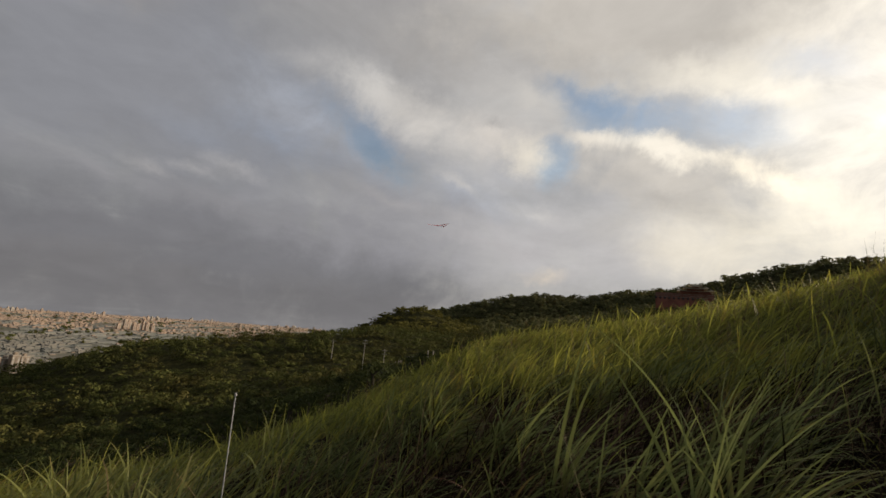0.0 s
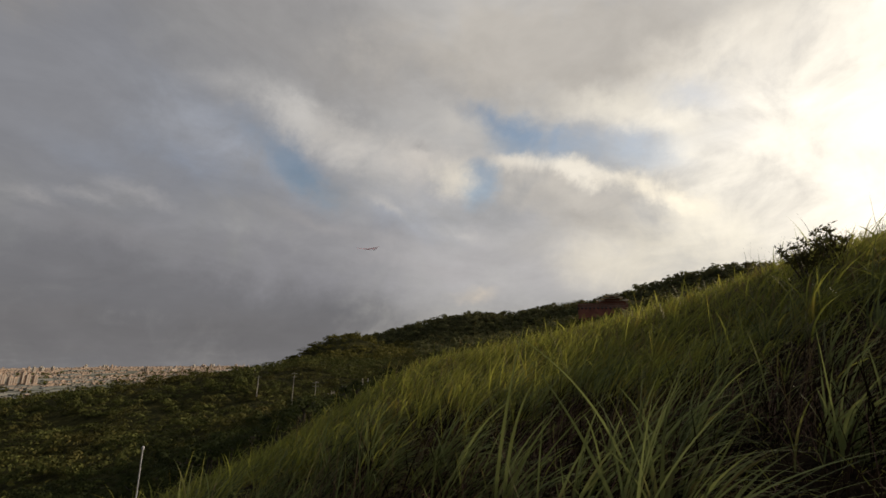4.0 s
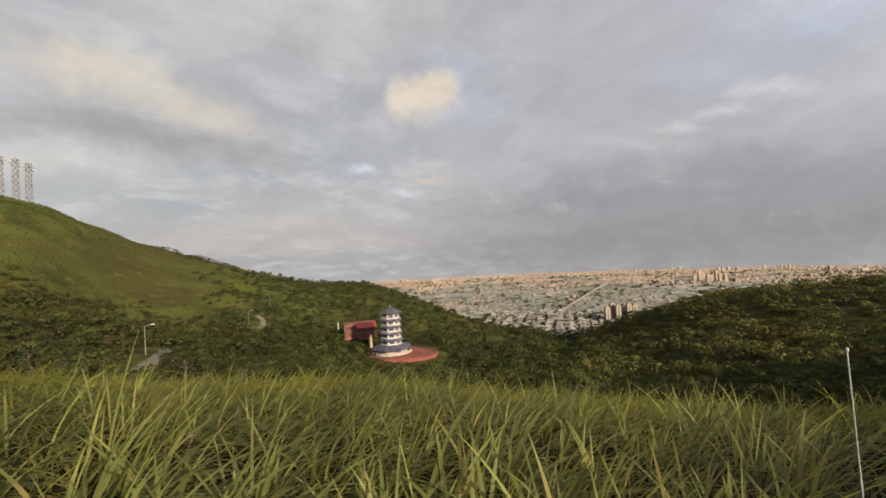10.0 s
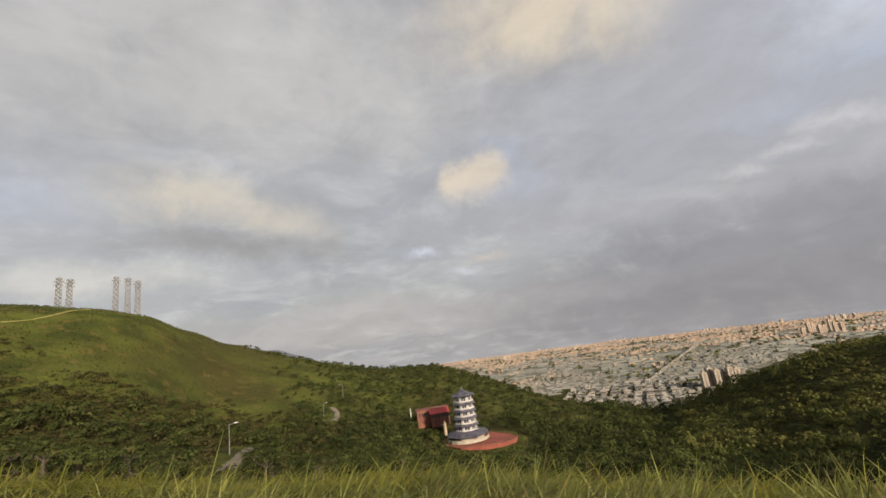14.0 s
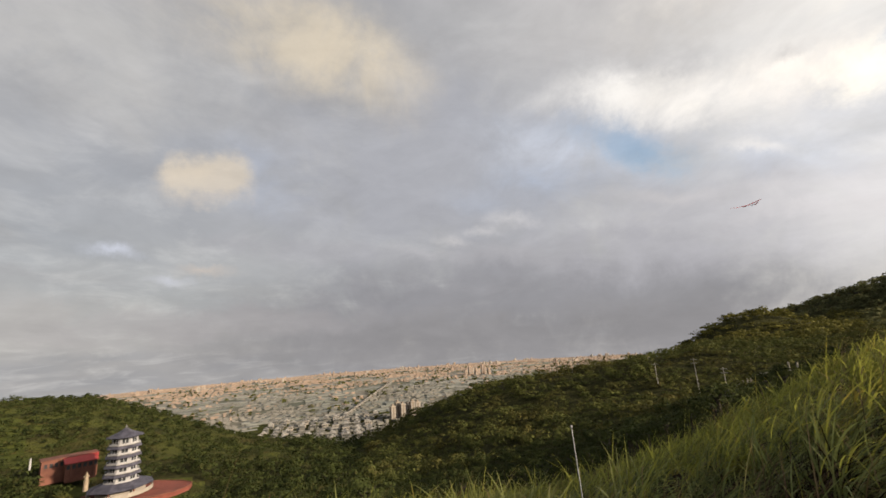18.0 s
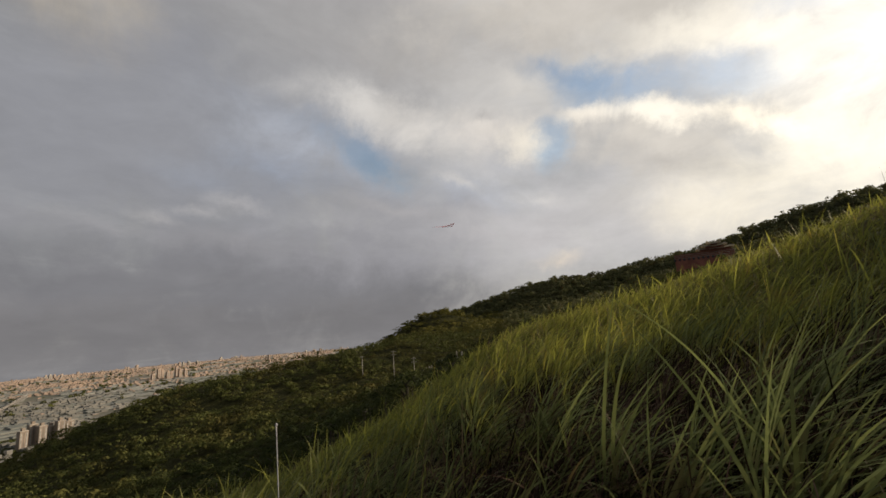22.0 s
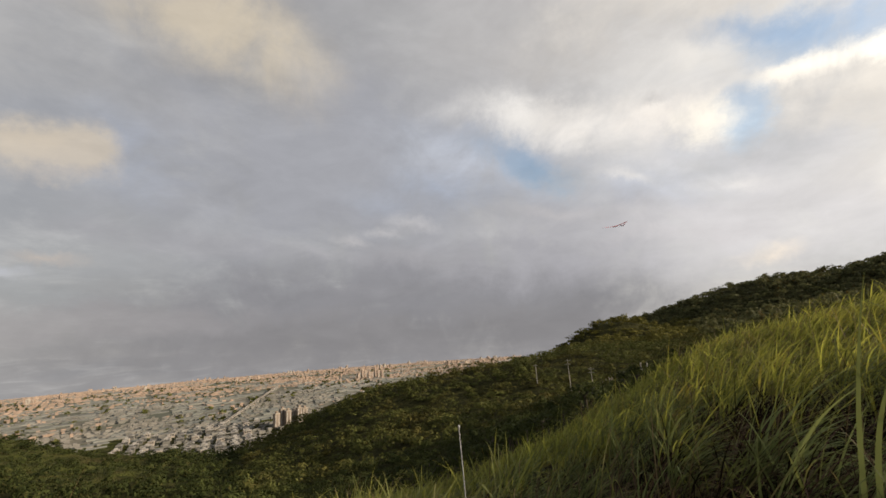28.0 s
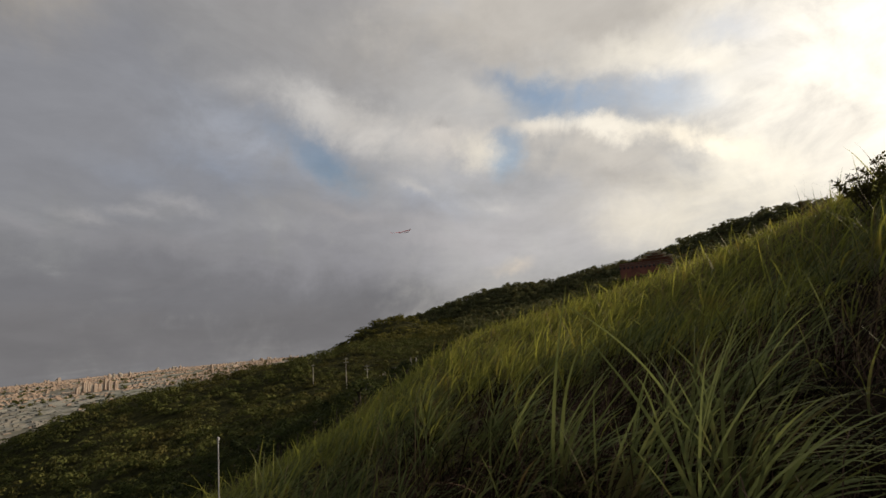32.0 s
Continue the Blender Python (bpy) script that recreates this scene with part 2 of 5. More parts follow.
# ---- materials ----
def material(name, dark, light, rough=0.8, scale=1.0, grain=12.0, bump=0.3, island=0.0, thin=0.0, metal=0.0, stains=None, patch=None, crowns=0.0, shine=0.25):
    """A surface that varies between two colours at two scales, with relief; island: shade differs from piece to piece;
    thin: share of light that passes through (leaves); stains: a third colour in blotches."""
    m = bpy.data.materials.new(name)
    m.use_nodes = True
    t = m.node_tree
    n, l = t.nodes, t.links
    b = n["Principled BSDF"]
    pos = n.new("ShaderNodeNewGeometry")

    def tex(s, d):
        q = n.new("ShaderNodeTexNoise")
        l.new(pos.outputs["Position"], q.inputs["Vector"])
        q.inputs["Scale"].default_value, q.inputs["Detail"].default_value = s, d
        return q.outputs["Fac"]

    def mixed(fac, a, c):
        q = n.new("ShaderNodeMix")
        q.data_type = "RGBA"
        for s, v in ((q.inputs[0], fac), (q.inputs[6], a), (q.inputs[7], c)):
            if isinstance(v, bpy.types.NodeSocket):
                l.new(v, s)
            else:
                s.default_value = v if isinstance(v, float) else (*v, 1)
        return q.outputs[2]

    def ranged(v, a, c, hi=1.0):
        q = n.new("ShaderNodeMapRange")
        l.new(v, q.inputs[0])
        for s, x in zip(list(q.inputs)[1:5], (a, c, 0.0, hi)):
            s.default_value = x
        return q.outputs[0]

    coarse, small = tex(scale, 4), tex(scale * grain, 3)
    col = mixed(ranged(coarse, 0.35, 0.65), dark, light)
    col = mixed(ranged(small, 0.4, 0.75, 0.35), col, tuple(0.55 * v for v in dark))
    if island:
        col = mixed(ranged(pos.outputs["Random Per Island"], 0.0, 1.0, island), col, light)
        col = mixed(ranged(pos.outputs["Random Per Island"], 0.75, 0.78, island * 0.8), col, tuple(0.5 * v for v in dark))
    if patch:
        col = mixed(ranged(tex(scale * 0.23, 3), 0.48, 0.62, 0.85), col, patch)
    if crowns:
        q = n.new("ShaderNodeTexVoronoi")
        l.new(pos.outputs["Position"], q.inputs["Vector"])
        q.inputs["Scale"].default_value = crowns
        cut = n.new("ShaderNodeSeparateColor")
        l.new(q.outputs["Color"], cut.inputs[0])
        col = mixed(ranged(cut.outputs[0], 0.4, 1.0, 0.5), col, tuple(1.25 * v for v in light))
        col = mixed(ranged(cut.outputs[1], 0.4, 1.0, 0.5), col, tuple(0.6 * v for v in dark))
    if stains:
        col = mixed(ranged(tex(scale * 3.1, 5), 0.56, 0.68, 0.8), col, stains)
    l.new(col, b.inputs["Base Color"])
    b.inputs["Roughness"].default_value, b.inputs["Metallic"].default_value = rough, metal
    b.inputs["Specular IOR Level"].default_value = shine
    if bump:
        q = n.new("ShaderNodeBump")
        q.inputs["Strength"].default_value = bump
        q.inputs["Distance"].default_value = 0.3 / scale
        l.new(small, q.inputs["Height"])
        l.new(q.outputs[0], b.inputs["Normal"])
    if thin:
        q, s = n.new("ShaderNodeBsdfTranslucent"), n.new("ShaderNodeMixShader")
        l.new(col, q.inputs["Color"])
        s.inputs[0].default_value = thin
        l.new(b.outputs[0], s.inputs[1])
        l.new(q.outputs[0], s.inputs[2])
        l.new(s.outputs[0], n["Material Output"].inputs[0])
    return m


EARTH = material("grassy_earth", (0.032, 0.036, 0.012), (0.074, 0.083, 0.020), 0.9, 0.06, 14, 0.8, stains=(0.048, 0.040, 0.014), patch=(0.052, 0.045, 0.015), shine=0.05)
# undergrowth near the camera: deep shade under the grass is put into its colour
SOIL = material("shade_dark_undergrowth", (0.008, 0.006, 0.004), (0.025, 0.018, 0.010), 0.95, 1.5, 9, 0.8, shine=0.03)
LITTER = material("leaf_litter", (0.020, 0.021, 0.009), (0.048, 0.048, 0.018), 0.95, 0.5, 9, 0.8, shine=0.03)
PLAINS = material("city_ground", (0.066, 0.073, 0.055), (0.140, 0.128, 0.106), 0.9, 0.006, 25, 0, patch=(0.056, 0.066, 0.042))
# crest grass lighter, strap leaves darker: sun and shade partly put into leaf colours
GRASS = material("sunlit_crest_grass", (0.060, 0.074, 0.016), (0.285, 0.295, 0.056), 0.6, 0.30, 8, 0, island=0.8, thin=0.6, stains=(0.22, 0.17, 0.035), shine=0.12)
STRAP = material("shaded_strap_leaves", (0.014, 0.021, 0.006), (0.175, 0.205, 0.072), 0.6, 0.30, 8, 0, island=0.8, thin=0.35, stains=(0.12, 0.085, 0.035), shine=0.06)
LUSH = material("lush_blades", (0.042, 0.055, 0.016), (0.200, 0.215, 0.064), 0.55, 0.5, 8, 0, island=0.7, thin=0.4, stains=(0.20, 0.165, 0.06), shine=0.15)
STRAW = material("dry_grass", (0.05, 0.034, 0.018), (0.19, 0.14, 0.07), 0.65, 0.6, 8, 0, island=0.6, thin=0.2, shine=0.1)
DEAD = material("dead_red_stems", (0.040, 0.024, 0.018), (0.135, 0.085, 0.062), 0.75, 0.8, 8, 0, island=0.6, shine=0.05)
# dead grass made near-black, so its colour carries the shade between tufts
THATCH = material("shade_dark_thatch", (0.007, 0.005, 0.003), (0.026, 0.017, 0.009), 0.9, 0.8, 8, 0, island=0.5, shine=0.03)
LEAF = material("tree_leaves", (0.030, 0.037, 0.013), (0.090, 0.100, 0.031), 0.65, 0.16, 9, 0, island=0.08, thin=0.2, stains=(0.088, 0.078, 0.026), patch=(0.066, 0.058, 0.020), crowns=0.22, shine=0.02)
# mound trees: the sunlight on them is put into a lighter leaf colour
OLIVE = material("sunlit_olive_leaves", (0.048, 0.050, 0.014), (0.150, 0.140, 0.036), 0.65, 0.12, 9, 0, island=0.1, thin=0.25, stains=(0.045, 0.048, 0.018), crowns=0.18, shine=0.03)
# valley trees: deeper green than the spur, with cloud shade put into it
VALLEY = material("shaded_valley_leaves", (0.012, 0.018, 0.007), (0.046, 0.057, 0.018), 0.65, 0.16, 9, 0, island=0.1, thin=0.2, stains=(0.060, 0.054, 0.020), crowns=0.2, shine=0.03)
# ridge leaves lightened and greyed: distance haze is put into their colour
FARLEAF = material("hazy_ridge_leaves", (0.050, 0.057, 0.027), (0.118, 0.122, 0.052), 0.7, 0.05, 9, 0, island=0.12, thin=0.3, stains=(0.075, 0.050, 0.014), crowns=0.12, shine=0.05)
SCRUB = material("dark_scrub", (0.013, 0.014, 0.007), (0.042, 0.040, 0.016), 0.75, 0.09, 9, 0, island=0.15, thin=0.1, stains=(0.062, 0.044, 0.020), crowns=0.2, shine=0.03)
BARK = material("bark", (0.03, 0.026, 0.02), (0.075, 0.062, 0.05), 0.9, 2.0, 10, 0.6)
# far city takes evening-sun peach, near city greyer for cloud shade, in base colour
BLOCK = material("sun_warmed_render", (0.19, 0.150, 0.122), (0.29, 0.222, 0.175), 0.8, 0.006, 60, 0, island=0.4)
GREYBLOCK = material("grey_white_render", (0.100, 0.101, 0.092), (0.175, 0.170, 0.155), 0.8, 0.006, 60, 0, island=0.6)
ROOFS = material("roof_sheet", (0.085, 0.096, 0.088), (0.20, 0.202, 0.185), 0.65, 0.012, 40, 0, island=0.65, patch=(0.11, 0.12, 0.11))
PEACH = material("sun_peach_tiled_wall", (0.24, 0.170, 0.128), (0.34, 0.25, 0.19), 0.7, 0.05, 30, 0.1)
# walls of the close cluster: their shade is put into a darker tan
TAN = material("shaded_tan_tiled_wall", (0.165, 0.137, 0.11), (0.25, 0.207, 0.165), 0.75, 0.05, 30, 0.1)
CREAM = material("cream_render", (0.22, 0.20, 0.175), (0.34, 0.31, 0.265), 0.7, 0.05, 30, 0.1)
CONCRETE = material("concrete", (0.19, 0.19, 0.18), (0.34, 0.33, 0.315), 0.85, 0.3, 20, 0.3, stains=(0.14, 0.13, 0.12))
WHITE = material("white_paint", (0.26, 0.265, 0.285), (0.37, 0.375, 0.395), 0.6, 0.4, 15, 0.1, stains=(0.25, 0.25, 0.25))
POLE = material("pale_concrete_pole", (0.20, 0.19, 0.165), (0.31, 0.295, 0.26), 0.8, 0.5, 10, 0.1)
SLATE = material("blue_grey_roof_tiles", (0.036, 0.036, 0.052), (0.078, 0.078, 0.105), 0.6, 0.6, 12, 0.5)
DARKGLASS = material("dark_window", (0.02, 0.024, 0.03), (0.05, 0.055, 0.06), 0.15, 1.0, 5, 0)
# shade of a recess put into the colour of bays that stand proud
SHADED = material("shade_toned_bays", (0.10, 0.088, 0.078), (0.16, 0.14, 0.12), 0.7, 0.1, 20, 0)
REDROOF = material("red_sheet_roof", (0.25, 0.030, 0.030), (0.36, 0.050, 0.046), 0.5, 0.25, 20, 0.2)
TERRACE = material("brick_red_paving", (0.12, 0.034, 0.025), (0.19, 0.060, 0.044), 0.8, 0.2, 20, 0.4, stains=(0.10, 0.04, 0.03))
BRICKRED = material("brick_red_wall", (0.095, 0.040, 0.030), (0.165, 0.072, 0.052), 0.85, 0.3, 18, 0.4)
TEMPLERED = material("vermilion_wall", (0.16, 0.062, 0.044), (0.24, 0.092, 0.066), 0.8, 0.3, 18, 0.2)
STATUE = material("weathered_beige_stone", (0.19, 0.15, 0.11), (0.30, 0.25, 0.185), 0.85, 1.0, 10, 0.4)
STEEL = material("galvanised_steel", (0.10, 0.10, 0.10), (0.16, 0.16, 0.16), 0.5, 1.0, 10, 0, metal=0.3)
RUST = material("weathered_mast_steel", (0.10, 0.10, 0.10), (0.17, 0.168, 0.162), 0.6, 0.5, 8, 0)
ASPHALT = material("worn_asphalt", (0.10, 0.088, 0.070), (0.16, 0.14, 0.112), 0.9, 0.4, 20, 0.3)
PALELEAF = material("pale_dry_leaves", (0.12, 0.115, 0.085), (0.24, 0.225, 0.17), 0.8, 0.5, 9, 0, island=0.3, thin=0.1, shine=0.05)
KNOLL = material("knoll_grass", (0.024, 0.031, 0.008), (0.066, 0.077, 0.017), 0.85, 0.045, 14, 0.3, patch=(0.038, 0.036, 0.012), island=0.25, stains=(0.075, 0.062, 0.020), shine=0.05)
DIRT = material("trodden_grass", (0.13, 0.13, 0.035), (0.20, 0.19, 0.06), 0.9, 0.3, 12, 0.4)
TILE = material("weathered_glazed_tiles", (0.20, 0.17, 0.11), (0.34, 0.29, 0.19), 0.5, 0.5, 12, 0.3)
GLIDER = material("red_film", (0.42, 0.015, 0.02), (0.60, 0.03, 0.03), 0.4, 3.0, 5, 0, thin=0.25)
CARBON = material("carbon_tube", (0.015, 0.015, 0.016), (0.03, 0.03, 0.032), 0.35, 8.0, 5, 0)
HAZEHILL = material("haze_blue_hill", (0.10, 0.115, 0.16), (0.13, 0.145, 0.19), 0.95, 0.002, 20, 0)


# ---- ground ----
def table(text):
    """Rows of az: values, as a smooth closed table by whole degrees."""
    rows = [[float(v) for v in r.replace(":", " ").split()] for r in text.splitlines() if r.strip()]
    a = np.array(rows)
    grid = np.arange(-60, 300, 0.5)
    cols = []
    for k in range(1, a.shape[1]):
        v = np.interp(grid, a[:, 0], a[:, k], period=360)
        w = np.r_[v[-6:], v, v[:6]]
        cols.append(np.convolve(w, np.hanning(15)[1:-1] / np.hanning(15).sum(), "same")[6:-6])
    return grid, cols


# by compass angle: tilt of the grass edge and its distance, tilt at 45, 110 and 185 m, tilt and distance of the wooded crest
# rows 140 to 205, out of view, are set to shape sunlight on near grass
SLOPE = table("""
-58: -2.0 14 -5 -3 2 9.0 330
-48: -4.0 14 -7 -5 2 9.0 330
-40: -6.0 13 -9 -6.5 0 8.3 330
-35: -7.5 12 -10.5 -8 -2 7.5 330
-27: -9.8 11.5 -13 -9.5 -6.5 3.4 380
-15: -12 11 -15 -12.5 -8 -0.6 430
-8: -13 10.5 -16 -14.5 -11 -2.6 430
-1: -13.7 10 -17 -15.5 -12.8 -2.9 400
5: -14.6 10 -18 -17 -13.2 -5.4 380
13: -15.8 9.5 -19 -17.5 -14 -9 350
26: -16.8 9 -20 -18.5 -15 -11.8 310
36: -16.7 9 -19.5 -18 -13.5 -8.8 280
42: -16.3 9 -19 -17 -11.5 -6.5 260
""" + """
49: -16 9 -18.5 -16 -10.5 -5.8 250
58: -13.8 10 -16 -13.5 -9 -4.5 250
65: -11.2 13 -13.5 -11 -8 -3.5 260
71: -8.5 16 -10.5 -9 -7.5 -2.6 270
78: -4.6 20 -7 -7 -6 -2.8 300
86: -0.7 26 -3 -5 -4 -2 320
95: 1.3 28 -1 -3 -2 0 330
105: 3.5 28 2 0 1 3 330
112: 5.3 26 4 2 3 5 340
120: 7.8 23 6 4 4.5 6.5 350
130: 11.5 17 9 6 6 8 380
140: 13 15 11 8 8 9 400
150: 10.5 15 10 9 8 9 400
175: 10 15 10 10 9 9 400
205: 10 14 10 10 9 9 400
260: 3 14 4 6 8 9 400
""")
RIDGE = table("""
-58: 5
-30: 0
0: -3
60: -6
66: -3.6
68: -3.0
70: -2.0
72: -1.0
74.7: 0.0
78.5: 0.9
82.4: 2.0
86: 3.2
93: 4.2
95.5: 3.7
101.5: 5.0
104.7: 5.1
109: 6.0
115: 7.8
121: 9.0
124: 9.1
127: 8.4
140: 9
230: 9
""")
PLAIN = -139.0


def value(tab, k, az):
    return np.interp((az + 60) % 360 - 60, tab[0], tab[1][k], period=360)


def rough(x, y, size, seed):
    """Cheap smooth relief: a few crossed waves."""
    v, rs = 0, random.Random(seed)
    for k in range(6):
        a, q = rs.uniform(0, 6.3), rs.uniform(0.6, 1.7) / size * 6.283
        v = v + np.sin(x * q * math.cos(a) + y * q * math.sin(a) + rs.uniform(0, 6.3)) / 6
    return v


def ground(x, y):
    """Height of the ground."""
    x, y = np.atleast_1d(np.asarray(x, float)), np.atleast_1d(np.asarray(y, float))
    az, r = np.degrees(np.arctan2(x, y)), np.hypot(x, y)
    tan = lambda v: np.tan(np.radians(v))
    lip_el, lip_r, e45, e110, e185, ce, cr = (value(SLOPE, k, az) for k in range(7))
    far = np.where((az > 0) | (az < -100), smooth(62, 68, az % 360), 0.0)
    zc, zl = cr * tan(ce), lip_r * tan(lip_el) - 0.85
    one = np.ones_like(r)
    zr = 620 * tan(value(RIDGE, 0, az)) * far + (1 - far) * PLAIN
    k_r = np.stack([0 * one, 0.5 * lip_r, lip_r, 45 * one, 110 * one, 185 * one, cr, 480 * one + 60 * (1 - far), 620 * one + 180 * (1 - far), 1400 * one, 7500 * one])
    k_z = np.stack([-1.7 * one, -1.7 + 0.42 * (zl + 1.7), zl, 45 * tan(e45), 110 * tan(e110), 185 * tan(e185), zc,
                    far * (zc + (zr - zc) * 0.35 - 6) + (1 - far) * (zc * 0.3 + PLAIN * 0.7), zr, PLAIN * one, PLAIN * one - 260])
    d = np.diff(k_z, axis=0) / np.diff(k_r, axis=0)
    m = np.zeros_like(k_z)
    m[0], m[-1] = d[0], d[-1]
    a, b = d[:-1], d[1:]
    with np.errstate(divide="ignore", invalid="ignore"):
        m[1:-1] = np.where(a * b > 0, 2 * a * b / (a + b), 0)
    i = np.clip((r[None] >= k_r).sum(0) - 1, 0, len(k_r) - 2)
    j = np.arange(len(r))
    h = k_r[i + 1, j] - k_r[i, j]
    s = np.clip((r - k_r[i, j]) / h, 0, 1)
    z = ((1 + 2 * s) * (1 - s) ** 2 * k_z[i, j] + s * (1 - s) ** 2 * h * m[i, j] + s * s * (3 - 2 * s) * k_z[i + 1, j] + s * s * (s - 1) * h * m[i + 1, j])
    z = z + 0.10 * rough(x, y, 1.7, 1) * smooth(1, 4, r) + 1.6 * rough(x, y, 40, 2) * smooth(60, 160, r) * (1 - smooth(500, 800, r) * (1 - far))
    # wooded mound in front of the ridge
    kx, ky = 440 * math.sin(radians(73.9)), 440 * math.cos(radians(73.9))
    z = z + 20.0 * np.exp(-((((x - kx) ** 2 + (y - ky) ** 2) / (2 * 30.0 ** 2)) ** 1.5))
    return z + 1.7


def mesh_of(name, verts, faces, mat, smooth_faces=False):
    me = bpy.data.meshes.new(name)
    verts, faces = np.asarray(verts, np.float32), np.asarray(faces, np.int32)
    me.vertices.add(len(verts))
    me.vertices.foreach_set("co", verts.ravel())
    n = faces.shape[1]
    me.loops.add(faces.size)
    me.loops.foreach_set("vertex_index", faces.ravel())
    me.polygons.add(len(faces))
    me.polygons.foreach_set("loop_start", np.arange(0, faces.size, n, dtype=np.int32))
    me.polygons.foreach_set("use_smooth", np.full(len(faces), smooth_faces))
    me.update(calc_edges=True)
    for q in mat if isinstance(mat, (list, tuple)) else (mat,):
        me.materials.append(q)
    return me


azs = np.r_[np.arange(-60, 150, 0.6), np.arange(150, 300, 3.0)]
rads = np.r_[0.0, 0.3, np.geomspace(0.6, 800, 190), np.geomspace(850, 4900, 24)]
gx, gy = rads[:, None] * np.sin(np.radians(azs)), rads[:, None] * np.cos(np.radians(azs))
gz = ground(gx.ravel(), gy.ravel())
na, nr = len(azs), len(rads)
ii, jj = np.meshgrid(np.arange(nr - 1), np.arange(na), indexing="ij")
quads = np.stack([ii * na + jj, ii * na + (jj + 1) % na, (ii + 1) * na + (jj + 1) % na, (ii + 1) * na + jj], -1).reshape(-1, 4)[:, ::-1]
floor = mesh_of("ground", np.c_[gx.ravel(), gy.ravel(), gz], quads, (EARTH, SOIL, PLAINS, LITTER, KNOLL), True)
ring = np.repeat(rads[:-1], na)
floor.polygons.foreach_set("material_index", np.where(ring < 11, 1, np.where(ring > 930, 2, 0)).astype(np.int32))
tagged(new("ground", floor), "green grassy hillside falling to a wooded valley and city plain", "hillside", kind="structure")


# ---- grass ----
def strips(x, y, z, L, to, start, curl, face, width, seg):
    """Tapered blades that leave the ground at the angle start from upright and curl over towards their heading: corners and faces."""
    n = len(x)
    s = np.linspace(0, 1, seg + 1)[None]
    mid = (s[:, 1:] + s[:, :-1]) / 2
    lean = start[:, None] + curl[:, None] * mid ** 0.85
    zero = np.zeros((n, 1))
    out = np.c_[zero, np.cumsum(np.sin(lean), 1)] * L[:, None] / seg
    up = np.c_[zero, np.cumsum(np.cos(lean), 1)] * L[:, None] / seg
    w = width[:, None] * ((1 - s ** 2.2) * (0.55 + 1.2 * s * (1 - s)) * 0.5 + 0.03)
    cx, cy, cz = x[:, None] + out * np.sin(to)[:, None], y[:, None] + out * np.cos(to)[:, None], z[:, None] + up
    px, py = np.sin(face)[:, None] * w, np.cos(face)[:, None] * w
    v = np.stack([np.stack([cx - px, cy - py, cz], -1), np.stack([cx + px, cy + py, cz], -1)], 2).reshape(n, -1, 3)
    k = np.arange(seg)
    f = np.stack([2 * k, 2 * k + 1, 2 * k + 3, 2 * k + 2], -1)
    faces = (f[None] + (np.arange(n) * 2 * (seg + 1))[:, None, None]).reshape(-1, 4)
    return v.reshape(-1, 3), faces


def scatter(rs, count, r0, r1, az0=-62, az1=146):
    az = np.radians(rs.uniform(az0, az1, count))
    r = np.sqrt(rs.uniform(r0 * r0, r1 * r1, count))
    return r * np.sin(az), r * np.cos(az)


def blades(count, r0, r1, seed, length, width, seg, keep=None, curl=85, start=18, az0=-62, az1=146, patchy=1.0, blow=135):
    """Loose blades of grass, thicker in some places, blown by the wind; curl and start in degrees."""
    rs = np.random.RandomState(seed)
    x, y = scatter(rs, count, r0, r1, az0, az1)
    tuft = rough(x, y, 1.3, seed + 5) + 0.5 * rough(x, y, 0.5, seed + 6) + 0.7 * rough(x, y, 3.4, 77)
    ok = rs.uniform(-0.75, 0.7, count) < tuft * patchy
    if keep is not None:
        ok &= keep(x, y, rs)
    x, y, tuft = x[ok], y[ok], tuft[ok]
    n = len(x)
    L = length * rs.uniform(0.5, 1.25, n) * (1 + 0.45 * np.clip(tuft, -1, 1.2))
    to = np.radians(rs.normal(blow, 55, n))
    return strips(x, y, ground(x, y) - 0.03, L, to, np.radians(np.abs(rs.normal(start, 14, n))), np.radians(np.clip(rs.normal(curl, 32, n), 5, 170)),
                  to + np.radians(rs.normal(90, 30, n)), width * rs.uniform(0.6, 1.4, n), seg)


def tussocks(count, r0, r1, seed, per, length, width, seg, az0, az1, spread=0.12, wind=0.5, curl=95, blow=137, flat=34):
    """Tufts of long strap leaves that rise together and arch over outwards and with the wind."""
    rs = np.random.RandomState(seed)
    tx, ty = scatter(rs, count, r0, r1, az0, az1)
    size = rs.uniform(0.6, 1.2, count)
    k = np.repeat(np.arange(count), per)
    n = len(k)
    a, q = rs.uniform(0, 6.283, n), np.abs(rs.normal(0, spread, n)) * size[k]
    x, y = tx[k] + q * np.sin(a), ty[k] + q * np.cos(a)
    hx, hy = np.sin(a) * rs.uniform(0.2, 1, n) + wind * math.sin(radians(blow)), np.cos(a) * rs.uniform(0.2, 1, n) + wind * math.cos(radians(blow))
    to = np.arctan2(hx, hy)
    L = length * size[k] * rs.uniform(0.45, 1.15, n)
    out = np.hypot(hx, hy)
    return strips(x, y, ground(x, y) - 0.04, L, to, np.radians(flat * out * rs.uniform(0.2, 1, n)), np.radians(np.clip(curl * (0.5 + 0.5 * out) * rs.uniform(0.4, 1.4, n), 8, 165)),
                  to + np.radians(rs.normal(90, 35, n)), width * rs.uniform(0.55, 1.3, n), seg)


def join(parts):
    vs, fs, off = [], [], 0
    for v, f in parts:
        vs.append(v)
        fs.append(f + off)
        off += len(v)
    return np.concatenate(vs), np.concatenate(fs)


def polar(x, y):
    return np.degrees(np.arctan2(x, y)), np.hypot(x, y)


